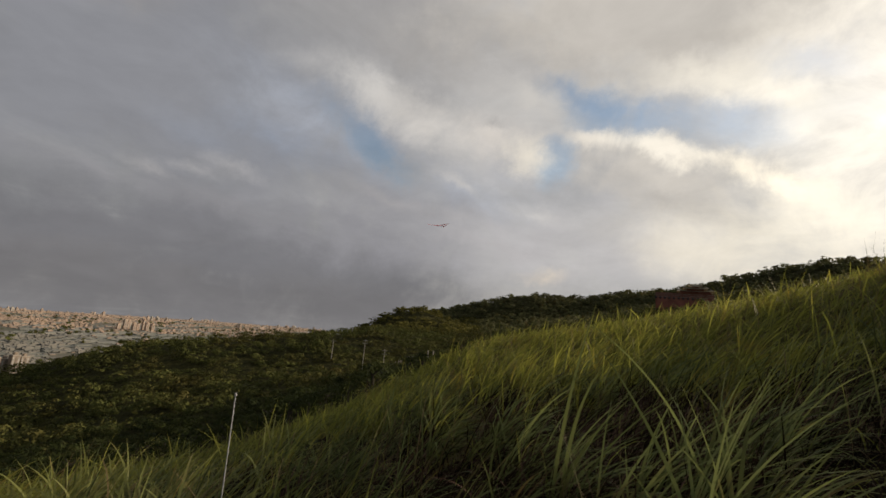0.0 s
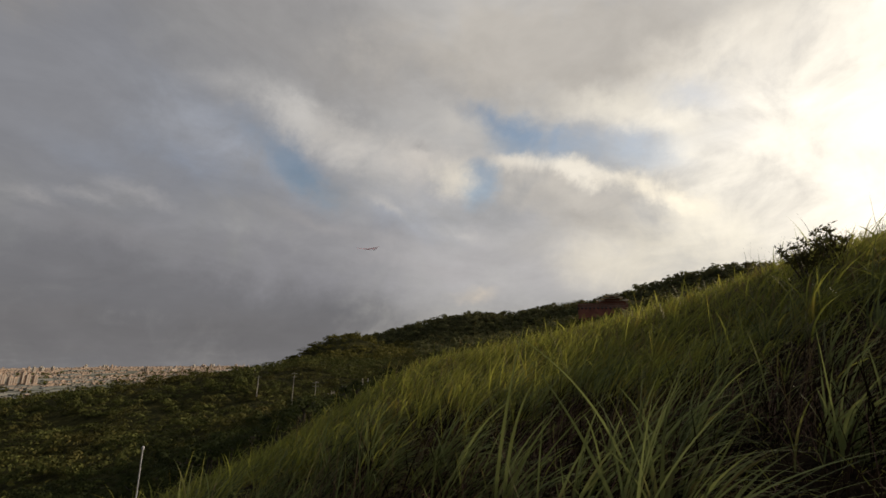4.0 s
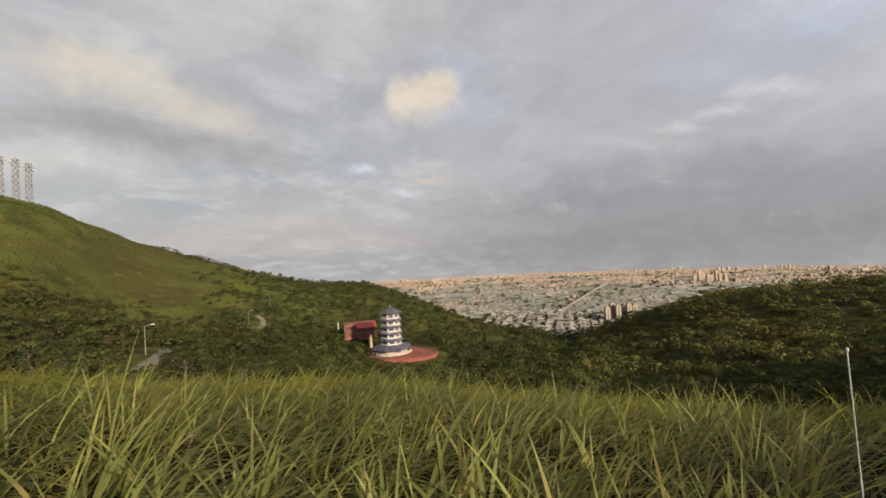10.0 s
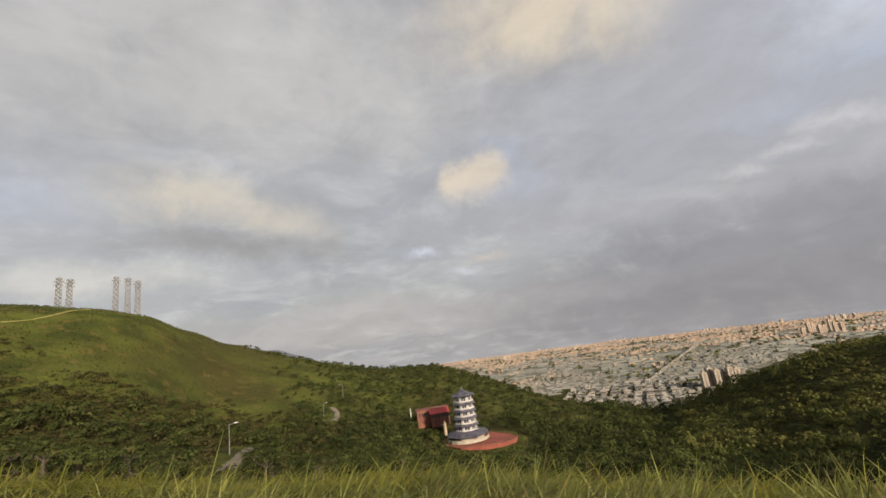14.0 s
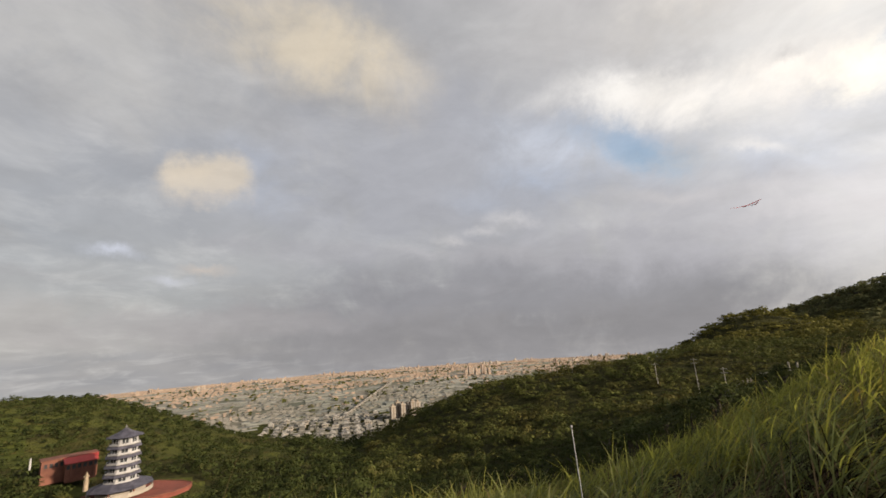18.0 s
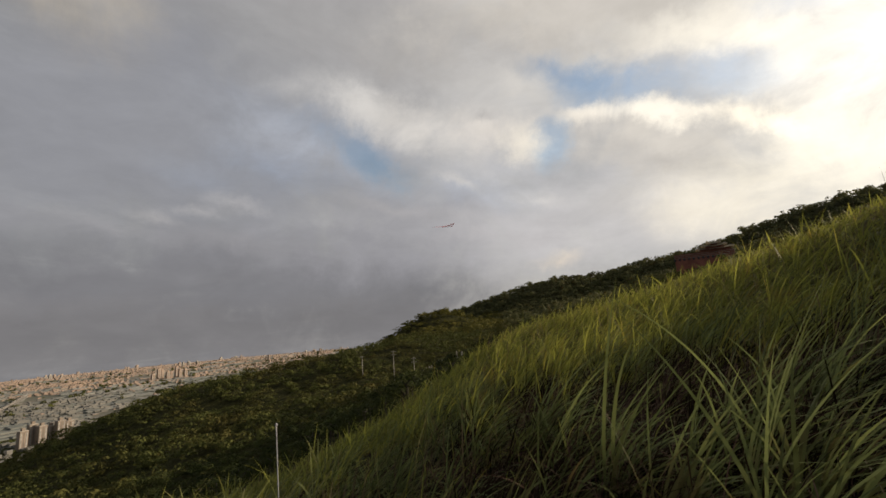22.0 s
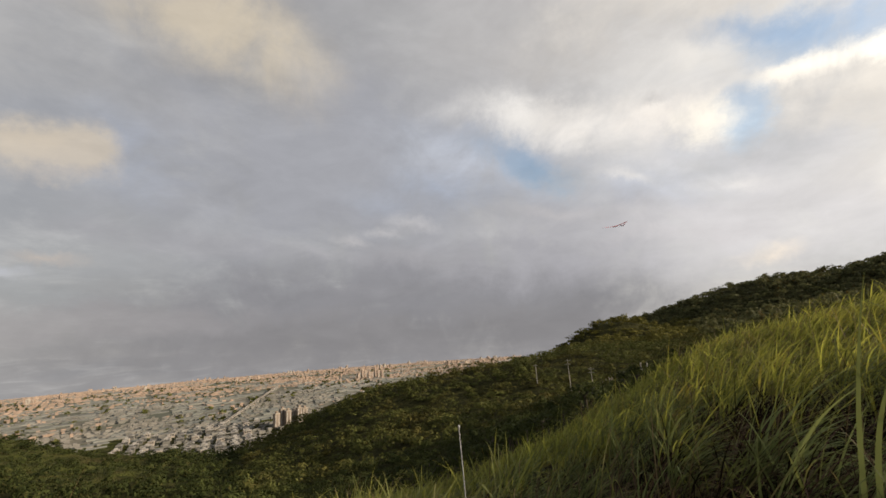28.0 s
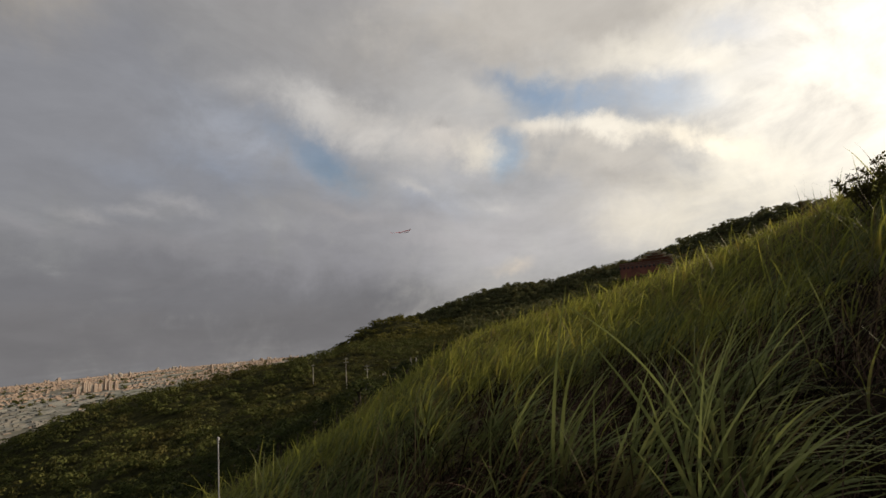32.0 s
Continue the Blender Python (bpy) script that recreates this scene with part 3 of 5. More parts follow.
def open_hill(x, y, rs):
    """Where the slope is open grass: near the camera and along the hill's shoulder."""
    az, r = polar(x, y)
    return rs.uniform(0.7, 1.1, len(x)) * (46 + 30 * smooth(66, 84, az)) > r


def on_knoll(x, y, rs):
    az, r = polar(x, y)
    az = az + 9 * rough(x, y, 70, 21)
    return rs.uniform(0, 1, len(x)) < (1 - smooth(-26, -4, az)) * smooth(110, 150, r)


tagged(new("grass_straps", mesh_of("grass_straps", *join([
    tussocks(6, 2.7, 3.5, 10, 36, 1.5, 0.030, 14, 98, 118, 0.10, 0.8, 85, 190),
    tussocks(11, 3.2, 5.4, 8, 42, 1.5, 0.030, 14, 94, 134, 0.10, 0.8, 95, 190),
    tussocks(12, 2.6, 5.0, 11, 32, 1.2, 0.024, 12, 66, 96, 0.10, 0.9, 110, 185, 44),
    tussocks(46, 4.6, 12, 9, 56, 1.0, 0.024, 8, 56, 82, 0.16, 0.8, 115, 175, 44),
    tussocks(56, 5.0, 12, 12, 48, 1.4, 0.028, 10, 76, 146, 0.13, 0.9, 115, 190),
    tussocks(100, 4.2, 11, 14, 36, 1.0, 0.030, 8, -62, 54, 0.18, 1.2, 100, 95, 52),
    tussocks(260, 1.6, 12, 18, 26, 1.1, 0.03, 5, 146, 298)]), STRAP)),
    "strap-leaved grass in a shaded dark green arching over in thick tussocks", "grass", kind="stuff")
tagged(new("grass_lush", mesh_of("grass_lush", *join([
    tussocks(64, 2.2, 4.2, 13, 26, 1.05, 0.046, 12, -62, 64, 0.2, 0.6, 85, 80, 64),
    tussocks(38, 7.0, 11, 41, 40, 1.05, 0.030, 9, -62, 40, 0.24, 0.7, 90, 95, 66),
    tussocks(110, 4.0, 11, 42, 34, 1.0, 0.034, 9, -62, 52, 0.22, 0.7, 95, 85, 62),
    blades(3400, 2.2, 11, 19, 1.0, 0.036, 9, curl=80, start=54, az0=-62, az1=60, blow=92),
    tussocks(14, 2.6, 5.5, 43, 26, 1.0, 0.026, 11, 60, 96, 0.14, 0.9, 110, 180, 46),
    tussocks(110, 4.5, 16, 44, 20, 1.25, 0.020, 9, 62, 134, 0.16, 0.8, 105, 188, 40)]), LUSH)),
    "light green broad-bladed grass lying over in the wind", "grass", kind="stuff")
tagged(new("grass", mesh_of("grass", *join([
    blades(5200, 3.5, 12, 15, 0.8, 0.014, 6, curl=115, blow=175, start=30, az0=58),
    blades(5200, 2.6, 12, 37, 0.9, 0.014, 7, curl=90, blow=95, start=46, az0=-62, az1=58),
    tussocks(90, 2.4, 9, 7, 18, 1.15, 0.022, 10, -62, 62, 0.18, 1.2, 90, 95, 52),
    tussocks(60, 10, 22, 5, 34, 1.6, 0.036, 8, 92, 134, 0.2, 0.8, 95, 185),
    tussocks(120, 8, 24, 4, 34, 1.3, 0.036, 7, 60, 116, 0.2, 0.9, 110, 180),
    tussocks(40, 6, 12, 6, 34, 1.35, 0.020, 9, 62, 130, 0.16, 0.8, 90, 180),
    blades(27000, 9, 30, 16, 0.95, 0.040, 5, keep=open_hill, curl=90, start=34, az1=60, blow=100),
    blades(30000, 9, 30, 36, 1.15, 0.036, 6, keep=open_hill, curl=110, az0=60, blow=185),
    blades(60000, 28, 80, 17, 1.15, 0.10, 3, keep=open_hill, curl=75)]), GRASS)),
    "long windblown grass in a sunlit yellow-green along the crest of the hillside", "grass", kind="stuff")
tagged(new("grass_dry", mesh_of("grass_dry", *join([
    tussocks(60, 2.0, 8, 21, 14, 1.1, 0.008, 10, -62, 58, 0.3, 1.1, 75, 100, 50),
    tussocks(60, 3.2, 8, 20, 24, 1.0, 0.008, 10, 62, 146, 0.22, 0.9, 95, 185),
    blades(2600, 1.4, 6, 22, 0.75, 0.009, 5, curl=60, start=50, patchy=0.4),
    blades(6000, 5, 30, 23, 1.0, 0.014, 5, keep=open_hill),
    blades(3000, 12, 30, 31, 1.15, 0.022, 5, keep=open_hill, az0=80, az1=146, curl=80),
    tussocks(26, 13, 23, 24, 7, 1.75, 0.020, 8, 100, 136, 0.2, 0.7, 60, 190, 26),
    blades(34, 1.8, 3.4, 29, 1.25, 0.015, 10, curl=80, start=26, az0=-50, az1=60, patchy=0.1, blow=60),
    tussocks(14, 9, 15, 25, 7, 1.5, 0.014, 8, 106, 140, 0.2, 0.7, 60, 190, 26)]), STRAW)),
    "dry straw-coloured blades and seed stalks among the grass", "grass", kind="stuff")
tagged(new("grass_dead", mesh_of("grass_dead", *join([
    tussocks(90, 2.2, 7, 38, 26, 0.95, 0.010, 9, 70, 140, 0.3, 0.6, 110, 190, 50),
    tussocks(22, 2.2, 6.5, 39, 14, 0.8, 0.010, 8, -62, 70, 0.3, 0.9, 95, 100, 60)]), DEAD)),
    "reddish-brown dead stems hanging under the green blades", "grass", kind="stuff")
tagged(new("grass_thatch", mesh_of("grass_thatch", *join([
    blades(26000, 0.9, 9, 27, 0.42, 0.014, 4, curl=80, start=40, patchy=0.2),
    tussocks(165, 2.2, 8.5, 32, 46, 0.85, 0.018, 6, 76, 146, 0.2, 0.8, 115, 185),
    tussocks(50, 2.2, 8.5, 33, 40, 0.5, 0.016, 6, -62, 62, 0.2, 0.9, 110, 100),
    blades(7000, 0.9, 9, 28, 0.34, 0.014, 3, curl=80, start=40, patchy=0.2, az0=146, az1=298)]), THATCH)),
    "dead grass matted between the green tufts, near-black for the shade there", "grass", kind="stuff")
tagged(new("grass_knoll", mesh_of("grass_knoll", *blades(60000, 110, 430, 26, 0.7, 0.5, 2, keep=on_knoll, az0=-58, az1=0, patchy=0.8, curl=50), KNOLL)),
       "short yellow-green grass over a rounded knoll", "grass", kind="stuff")


# ---- lanes and sites ----
def at(az, r):
    """A spot on the ground by compass angle and distance."""
    x, y = math.sin(radians(az)) * r, math.cos(radians(az)) * r
    return Vector((x, y, float(ground(x, y)[0])))


PAGODA, HALL = at(2.1, 187), at(-1.9, 212)
ROAD = [at(a, r) for a, r in ((-27.2, 90), (-26.4, 102), (-25.4, 116), (-24.4, 132))]
BEND = [at(a, r) for a, r in ((-14.9, 194), (-14.3, 206), (-14.2, 218), (-14.8, 228))]
TRACK = [at(a, r) for a, r in ((77, 118), (71.5, 138), (70, 165), (71, 185), (75, 215))]


def road_gap(x, y):
    """Distance to the nearest lane."""
    best = np.full(np.shape(x), 1e9)
    for line in (ROAD, BEND, TRACK):
        for p, q in zip(line, line[1:]):
            s = np.clip(((x - p.x) * (q.x - p.x) + (y - p.y) * (q.y - p.y)) / ((q.x - p.x) ** 2 + (q.y - p.y) ** 2), 0, 1)
            best = np.minimum(best, np.hypot(x - p.x - s * (q.x - p.x), y - p.y - s * (q.y - p.y)))
    return best


def lane(name, line, width, mat, label, lift=0.14):
    """A strip of road that follows the ground."""
    pts = []
    for p, q in zip(line, line[1:]):
        pts += [p.lerp(q, k / 10) for k in range(10)]
    pts = np.array([(p.x, p.y) for p in pts + [line[-1]]])
    ker = np.ones(9) / 9
    mid = np.stack([np.convolve(np.pad(pts[:, k], 4, "edge"), ker, "valid") for k in (0, 1)], 1)
    d = np.gradient(mid, axis=0)
    d /= np.linalg.norm(d, axis=1, keepdims=True)
    side = np.c_[-d[:, 1], d[:, 0]] * width / 2
    rows = [mid + side * k for k in (-1, -0.5, 0.5, 1)]
    zc = ground(mid[:, 0], mid[:, 1]) + lift
    v = np.concatenate([np.c_[r_, zc - (0.5 if k in (0, 3) else 0)] for k, r_ in enumerate(rows)])
    n = len(mid)
    f = [(k * n + i, k * n + i + 1, (k + 1) * n + i + 1, (k + 1) * n + i) for k in range(3) for i in range(n - 1)]
    return tagged(new(name, mesh_of(name, v, np.array(f)[:, ::-1], mat, True)), label, "road", kind="structure")


lane("road", ROAD, 4.2, ASPHALT, "narrow grey asphalt lane winding through the trees")
lane("road_bend", BEND, 3.6, ASPHALT, "grey lane coming out of the trees at a bend")
lane("road_spur", TRACK, 5.0, ASPHALT, "grey lane between the trees of the spur")


# ---- woods ----
def crown(rs, leaves, leaf, pads=7):
    """A broadleaf crown of unit radius: leaf clumps on several flattened, uneven pads."""
    lobes = np.c_[rs.normal(0, 0.42, (pads, 2)), rs.uniform(-0.35, 0.32, pads)]
    lobes[:, 2] -= 0.35 * np.hypot(lobes[:, 0], lobes[:, 1])
    big = rs.uniform(0.35, 0.62, pads)
    which = rs.randint(0, pads, leaves)
    d = rs.normal(0, 1, (leaves, 3))
    d /= np.linalg.norm(d, axis=1, keepdims=True)
    d[:, 2] = np.abs(d[:, 2]) * 1.0 - 0.12
    c = lobes[which] + d * big[which][:, None] * rs.uniform(0.75, 1.05, (leaves, 1)) * (1, 1, 0.55)
    nrm = d * (0.8, 0.8, 1.3) + rs.normal(0, 0.10, d.shape)
    nrm /= np.linalg.norm(nrm, axis=1, keepdims=True)
    a = np.cross(nrm, rs.normal(0, 1, d.shape))
    a /= np.linalg.norm(a, axis=1, keepdims=True)
    b = np.cross(nrm, a)
    s = leaf * rs.uniform(0.6, 1.4, (leaves, 1))
    v = np.stack([c - a * s, c - b * s * 0.6 + nrm * s * 0.15, c + a * s, c + b * s * 0.6], 1).reshape(-1, 3)
    return v, np.arange(leaves * 4).reshape(-1, 4)


def forest_share(x, y):
    """How wooded a spot is, from 0 to 1."""
    az, r = polar(x, y)
    w = smooth(48, 62, r) * (1 - smooth(72, 88, az) * (1 - smooth(100, 150, r)))
    knoll = 1 - smooth(-20, -8, az)
    w = w * (1 - knoll * smooth(125, 190, r))
    w = w * (1 - smooth(-24, -9, az) * (1 - smooth(16, 22, az)) * smooth(225, 240, r))
    w = w * (np.hypot(x - PAGODA.x - 5, y - PAGODA.y + 2) > 21) * (np.hypot(x - HALL.x, y - HALL.y) > 13)
    w = w * (road_gap(x, y) > 3.4)
    # nothing tall grows in front of the tower or between the lane and the open slope
    w = w * np.where((np.abs(az - 3) < 6) & (r > 120) & (r < 190), 0.35, 1) * np.where((np.abs(az + 27) < 3.0) & (r < 118), 0.0, 1)
    w = w * np.where((np.abs(az - 71.3) < 1.6) & (r > 105) & (r < 152), 0.0, 1)
    return np.where((w < 0.1) | ((az + 9 * rough(x, y, 70, 21) < -12) & (r > 225)), 0, w)


def spots(r0, r1, step, seed, az0=-57, az1=142, share=forest_share):
    rs = np.random.RandomState(seed)
    lim = int(r1 / step) + 1
    u, v = np.meshgrid(np.arange(-lim, lim + 1), np.arange(-lim, lim + 1))
    x = (u + rs.uniform(-0.48, 0.48, u.shape)).ravel() * step
    y = (v + rs.uniform(-0.48, 0.48, u.shape)).ravel() * step
    az, r = polar(x, y)
    ok = (r >= r0) & (r < r1) & (az > az0) & (az < az1)
    x, y = x[ok], y[ok]
    ok = rs.uniform(0, 1, len(x)) < share(x, y)
    return x[ok], y[ok], rs


def woods(name, r0, r1, step, seed, leaves, size, leaf, mat, label, skip=0, share=forest_share):
    """A wood of many crowns as one mass; the first skip spots are left for single trees."""
    x, y, rs = spots(r0, r1, step, seed, share=share)
    order = np.argsort(np.hypot(x, y))
    x, y = x[order], y[order]
    z = ground(x, y)
    kinds = [crown(rs, leaves, leaf / size, 5 + k % 4) for k in range(10)]
    parts = []
    for k in range(skip, len(x)):
        v, f = kinds[rs.randint(10)]
        s, a = size * rs.uniform(0.5, 1.5), rs.uniform(0, 6.3)
        ca, sa = math.cos(a) * s, math.sin(a) * s
        tall = s * rs.uniform(0.6, 1.3)
        parts.append((np.c_[v[:, 0] * ca - v[:, 1] * sa + x[k], v[:, 0] * sa + v[:, 1] * ca + y[k], (v[:, 2] + 0.6) * tall + z[k]], f))
    tagged(new(name, mesh_of(name, *join(parts), mat)), label, "trees", kind="stuff")
    return x[:skip], y[:skip]


def shrub_share(x, y):
    """Scrub on the lower flank of the knoll, thinning uphill."""
    az, r = polar(x, y)
    az = az + 9 * rough(x, y, 70, 21)
    return (1 - smooth(-16, -6, az)) * (1 - smooth(185, 235, r + 45 * rough(x, y, 55, 14))) * (road_gap(x, y) > 4)


def ridge_share(x, y):
    """Woods of the far ridge and mound, where they can be seen."""
    az, r = polar(x, y)
    return forest_share(x, y) * (az > 61) * (az < 134)


def on_mound(x, y):
    az, r = polar(x, y)
    return ((np.abs(az - 74.5) < 9) & (r > 345) & (r < 525)) * 1.0


def crest_share(x, y):
    """Low growth over the valley side beyond the pagoda."""
    az, r = polar(x, y)
    az = az + 9 * rough(x, y, 70, 21)
    return 0.85 * smooth(-24, -9, az) * (1 - smooth(16, 22, az)) * np.where(rough(x, y, 50, 15) > -0.45, 1.0, 0.25) * (np.hypot(x - HALL.x, y - HALL.y) > 16)


SINGLE = 280
woods("woods_scrub", 84, 300, 3.4, 34, 80, 1.8, 0.27, SCRUB, "dark scrub on the lower flank of the knoll", share=shrub_share)
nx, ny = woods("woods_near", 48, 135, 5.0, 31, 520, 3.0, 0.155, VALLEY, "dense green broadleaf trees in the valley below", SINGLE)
woods("woods_valley", 135, 345, 6.0, 36, 150, 3.7, 0.37, VALLEY, "broadleaf trees in a shaded deep green filling the valley round the pagoda", share=lambda x, y: forest_share(x, y) * (polar(x, y)[0] <= 27))
woods("woods_spur", 135, 345, 6.2, 32, 170, 3.7, 0.35, LEAF, "olive-green broadleaf trees over the wooded spur", share=lambda x, y: forest_share(x, y) * (polar(x, y)[0] > 27))
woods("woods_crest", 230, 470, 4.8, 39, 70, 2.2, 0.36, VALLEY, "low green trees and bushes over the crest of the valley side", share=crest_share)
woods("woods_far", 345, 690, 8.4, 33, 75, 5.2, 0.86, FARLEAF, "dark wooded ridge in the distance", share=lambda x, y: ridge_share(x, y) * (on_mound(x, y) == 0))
woods("woods_mound", 345, 530, 7.4, 40, 110, 4.4, 0.6, OLIVE, "olive trees in a sunlit tone over a rounded mound before the ridge", share=lambda x, y: ridge_share(x, y) * on_mound(x, y))


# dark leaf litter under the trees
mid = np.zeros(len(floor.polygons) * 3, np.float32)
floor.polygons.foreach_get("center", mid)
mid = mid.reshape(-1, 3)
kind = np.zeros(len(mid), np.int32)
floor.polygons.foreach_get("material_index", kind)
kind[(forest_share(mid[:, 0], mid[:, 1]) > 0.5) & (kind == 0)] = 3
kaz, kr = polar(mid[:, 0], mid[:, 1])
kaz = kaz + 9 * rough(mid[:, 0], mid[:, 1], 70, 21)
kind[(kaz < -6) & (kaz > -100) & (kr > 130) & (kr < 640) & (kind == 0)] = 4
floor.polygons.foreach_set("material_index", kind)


# ---- things: tools ----
def part(name, data, mat=None, parent=None, label=""):
    """Links a mesh, or a bmesh, as one part under its thing."""
    if isinstance(data, bmesh.types.BMesh):
        me = bpy.data.meshes.new(name)
        data.to_mesh(me)
        data.free()
        if mat:
            me.materials.append(mat)
        data = me
    ob = new(name, data)
    ob.parent = parent
    return tagged(ob, label)


def thing(name, place, label, category, group="", turn=0.0):
    ob = new(name)
    ob.matrix_world = pose(*place, 0, 0, turn)
    ob.empty_display_size = 0.1
    return tagged(ob, label, category, group)


def add_box(bm, lo, hi, bevel=0.0):
    c = [(lo[k] + hi[k]) / 2 for k in range(3)]
    made = bmesh.ops.create_cube(bm, size=1, matrix=Matrix.LocRotScale(c, None, [hi[k] - lo[k] for k in range(3)]))["verts"]
    if bevel:
        bmesh.ops.bevel(bm, geom=list({e for v in made for e in v.link_edges}), offset=bevel, segments=1, affect="EDGES")
    return bm


def box(lo, hi, bevel=0.0):
    return add_box(bmesh.new(), lo, hi, bevel)


def add_tube(bm, a, b, r0, r1=None, sides=6):
    """A round bar from a to b."""
    a, b = Vector(a), Vector(b)
    m = Matrix.Translation((a + b) / 2) @ (b - a).to_track_quat("Z", "Y").to_matrix().to_4x4()
    bmesh.ops.create_cone(bm, cap_ends=True, segments=sides, radius1=r0, radius2=r0 if r1 is None else r1, depth=(b - a).length, matrix=m)
    return bm


def tube(a, b, r0, r1=None, sides=6):
    return add_tube(bmesh.new(), a, b, r0, r1, sides)


def rings(sides, profile, turn=0.0, cap=True):
    """A many-sided turned form from (radius, height) pairs."""
    bm = bmesh.new()
    loops = [[bm.verts.new((r * math.cos(2 * math.pi * (k + turn) / sides), r * math.sin(2 * math.pi * (k + turn) / sides), z)) for k in range(sides)] for r, z in profile]
    for p, q in zip(loops, loops[1:]):
        for k in range(sides):
            bm.faces.new((p[k], p[(k + 1) % sides], q[(k + 1) % sides], q[k]))
    if cap:
        bm.faces.new(loops[0][::-1])
        bm.faces.new(loops[-1])
    return bm


# ---- single trees of the valley edge ----
rs = np.random.RandomState(51)
tree_kinds = []
for k in range(8):
    v, f = crown(rs, 480, 0.057, 6 + k % 4)
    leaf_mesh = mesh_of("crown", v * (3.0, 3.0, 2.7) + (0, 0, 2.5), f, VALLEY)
    bm = tube((0, 0, -0.6), (0.1, 0.05, 2.2), 0.2, 0.13)
    for q in range(5):
        a = q * 1.3 + k
        add_tube(bm, (0.1, 0.05, 1.6 + 0.1 * q), (1.0 * math.cos(a), 1.0 * math.sin(a), 2.35 + 0.08 * q), 0.09, 0.03, 5)
    t = thing("tree", (0, 0, -500), "green broadleaf tree on the valley side", "tree", "valley trees")
    part("trunk", bm, BARK, t, "dark trunk and limbs")
    part("crown", leaf_mesh, None, t)
    tree_kinds.append(t)
for k in range(SINGLE):
    s = rs.uniform(0.6, 1.25)
    src = tree_kinds[k % 8]
    src.scale = (s, s, s * rs.uniform(0.85, 1.2))
    put = pose(nx[k], ny[k], float(ground(nx[k], ny[k])[0]), 0, 0, rs.uniform(0, 360))
    if k < 8:
        src.matrix_basis = put @ Matrix.Diagonal((*src.scale, 1))
    else:
        copy_thing(src, put)


# ---- pagoda ----
def pagoda(place):
    t = thing("pagoda", place, "five-storey white pagoda with blue-grey tiled eaves", "pagoda")
    n = 8
    part("base_wall", rings(n, [(7.2, -4.0), (7.2, 1.9)], 0.5), CREAM, t, "shaded ground-floor wall")
    for k in range(n):
        a = 2 * math.pi * (k + 0.5) / n
        part("column", tube((8.4 * math.cos(a), 8.4 * math.sin(a), -0.2), (8.4 * math.cos(a), 8.4 * math.sin(a), 2.0), 0.22, sides=8), BRICKRED, t)
    part("parapet", rings(n * 2, [(9.0, -0.4), (9.0, 0.85), (8.75, 0.85), (8.75, -0.3)], 0.5, False), CREAM, t, "pale ring parapet")
    part("skirt_roof", rings(n, [(9.3, 1.7), (9.4, 1.95), (7.4, 2.7), (5.0, 3.5), (4.6, 3.5)], 0.5), SLATE, t, "broad tiled skirt roof")
    for s in range(5):
        z, r = 3.4 + s * 2.85, 4.3 - 0.13 * s
        wall = part("storey_wall", rings(n, [(r, z - 0.1), (r, z + 2.5)], 0.5), WHITE, t)
        for k in range(n):
            a = 2 * math.pi * k / n + math.pi / n + math.pi / n
            mid = r * math.cos(math.pi / n)
            m = Matrix.Rotation(a, 4, "Z")
            half = r * math.sin(math.pi / n)
            w = box((mid - 0.05, -half * 0.62, z + 0.5), (mid + 0.04, half * 0.62, z + 1.95))
            w.transform(m)
            win = part("window", w, DARKGLASS, wall)
            for yy in (-half * 0.62, 0.0, half * 0.62):
                fr = box((mid, yy - 0.07, z + 0.45), (mid + 0.09, yy + 0.07, z + 2.0))
                fr.transform(m)
                part("mullion", fr, WHITE, wall)
        part("balcony_rail", rings(n, [(r + 0.75, z + 0.05), (r + 0.75, z + 0.42), (r + 0.62, z + 0.42), (r + 0.62, z + 0.1)], 0.5, False), WHITE, t)
        part("balcony_floor", rings(n, [(r + 0.8, z - 0.12), (r + 0.8, z + 0.08), (r - 0.1, z + 0.08)], 0.5), CONCRETE, t)
        if s < 4:
            part("eave", rings(n, [(r + 1.2, z + 1.75), (r + 1.25, z + 2.0), (r + 0.75, z + 2.5), (r - 0.1, z + 2.8)], 0.5), SLATE, t, "dark tiled eave")
    z = 3.4 + 5 * 2.85
    part("top_roof", rings(n, [(5.4, z - 0.55), (5.5, z - 0.42), (3.6, z + 0.35), (1.7, z + 1.2), (0.3, z + 2.2), (0.05, z + 2.3)], 0.5), SLATE, t, "eight-sided tiled top roof")
    part("finial", rings(8, [(0.28, z + 2.2), (0.32, z + 2.5), (0.12, z + 2.8), (0.02, z + 3.5)]), STEEL, t)
    return t


pz = -39.2
pagoda((PAGODA.x, PAGODA.y, pz))
# paved platform round the pagoda, reaching out to one side
bm = bmesh.new()
plan = [(-9.5, -7), (-4, -13.5), (6, -14), (14, -11), (19, -5.5), (20.5, -1), (18, 3.5), (12, 8), (4, 12), (-7, 10), (-11, 3)]
lows, tops = [bm.verts.new((x, y, -7)) for x, y in plan], [bm.verts.new((x, y, -0.45 - 0.09 * max(0.0, x - 5))) for x, y in plan]
bm.faces.new(tops)
for k in range(len(plan)):
    bm.faces.new((lows[k], lows[(k + 1) % len(plan)], tops[(k + 1) % len(plan)], tops[k]))
terrace = thing("terrace", (PAGODA.x, PAGODA.y, pz), "brick-red paved platform under the pagoda", "terrace")
part("paving", bm, TERRACE, terrace)
bm = bmesh.new()
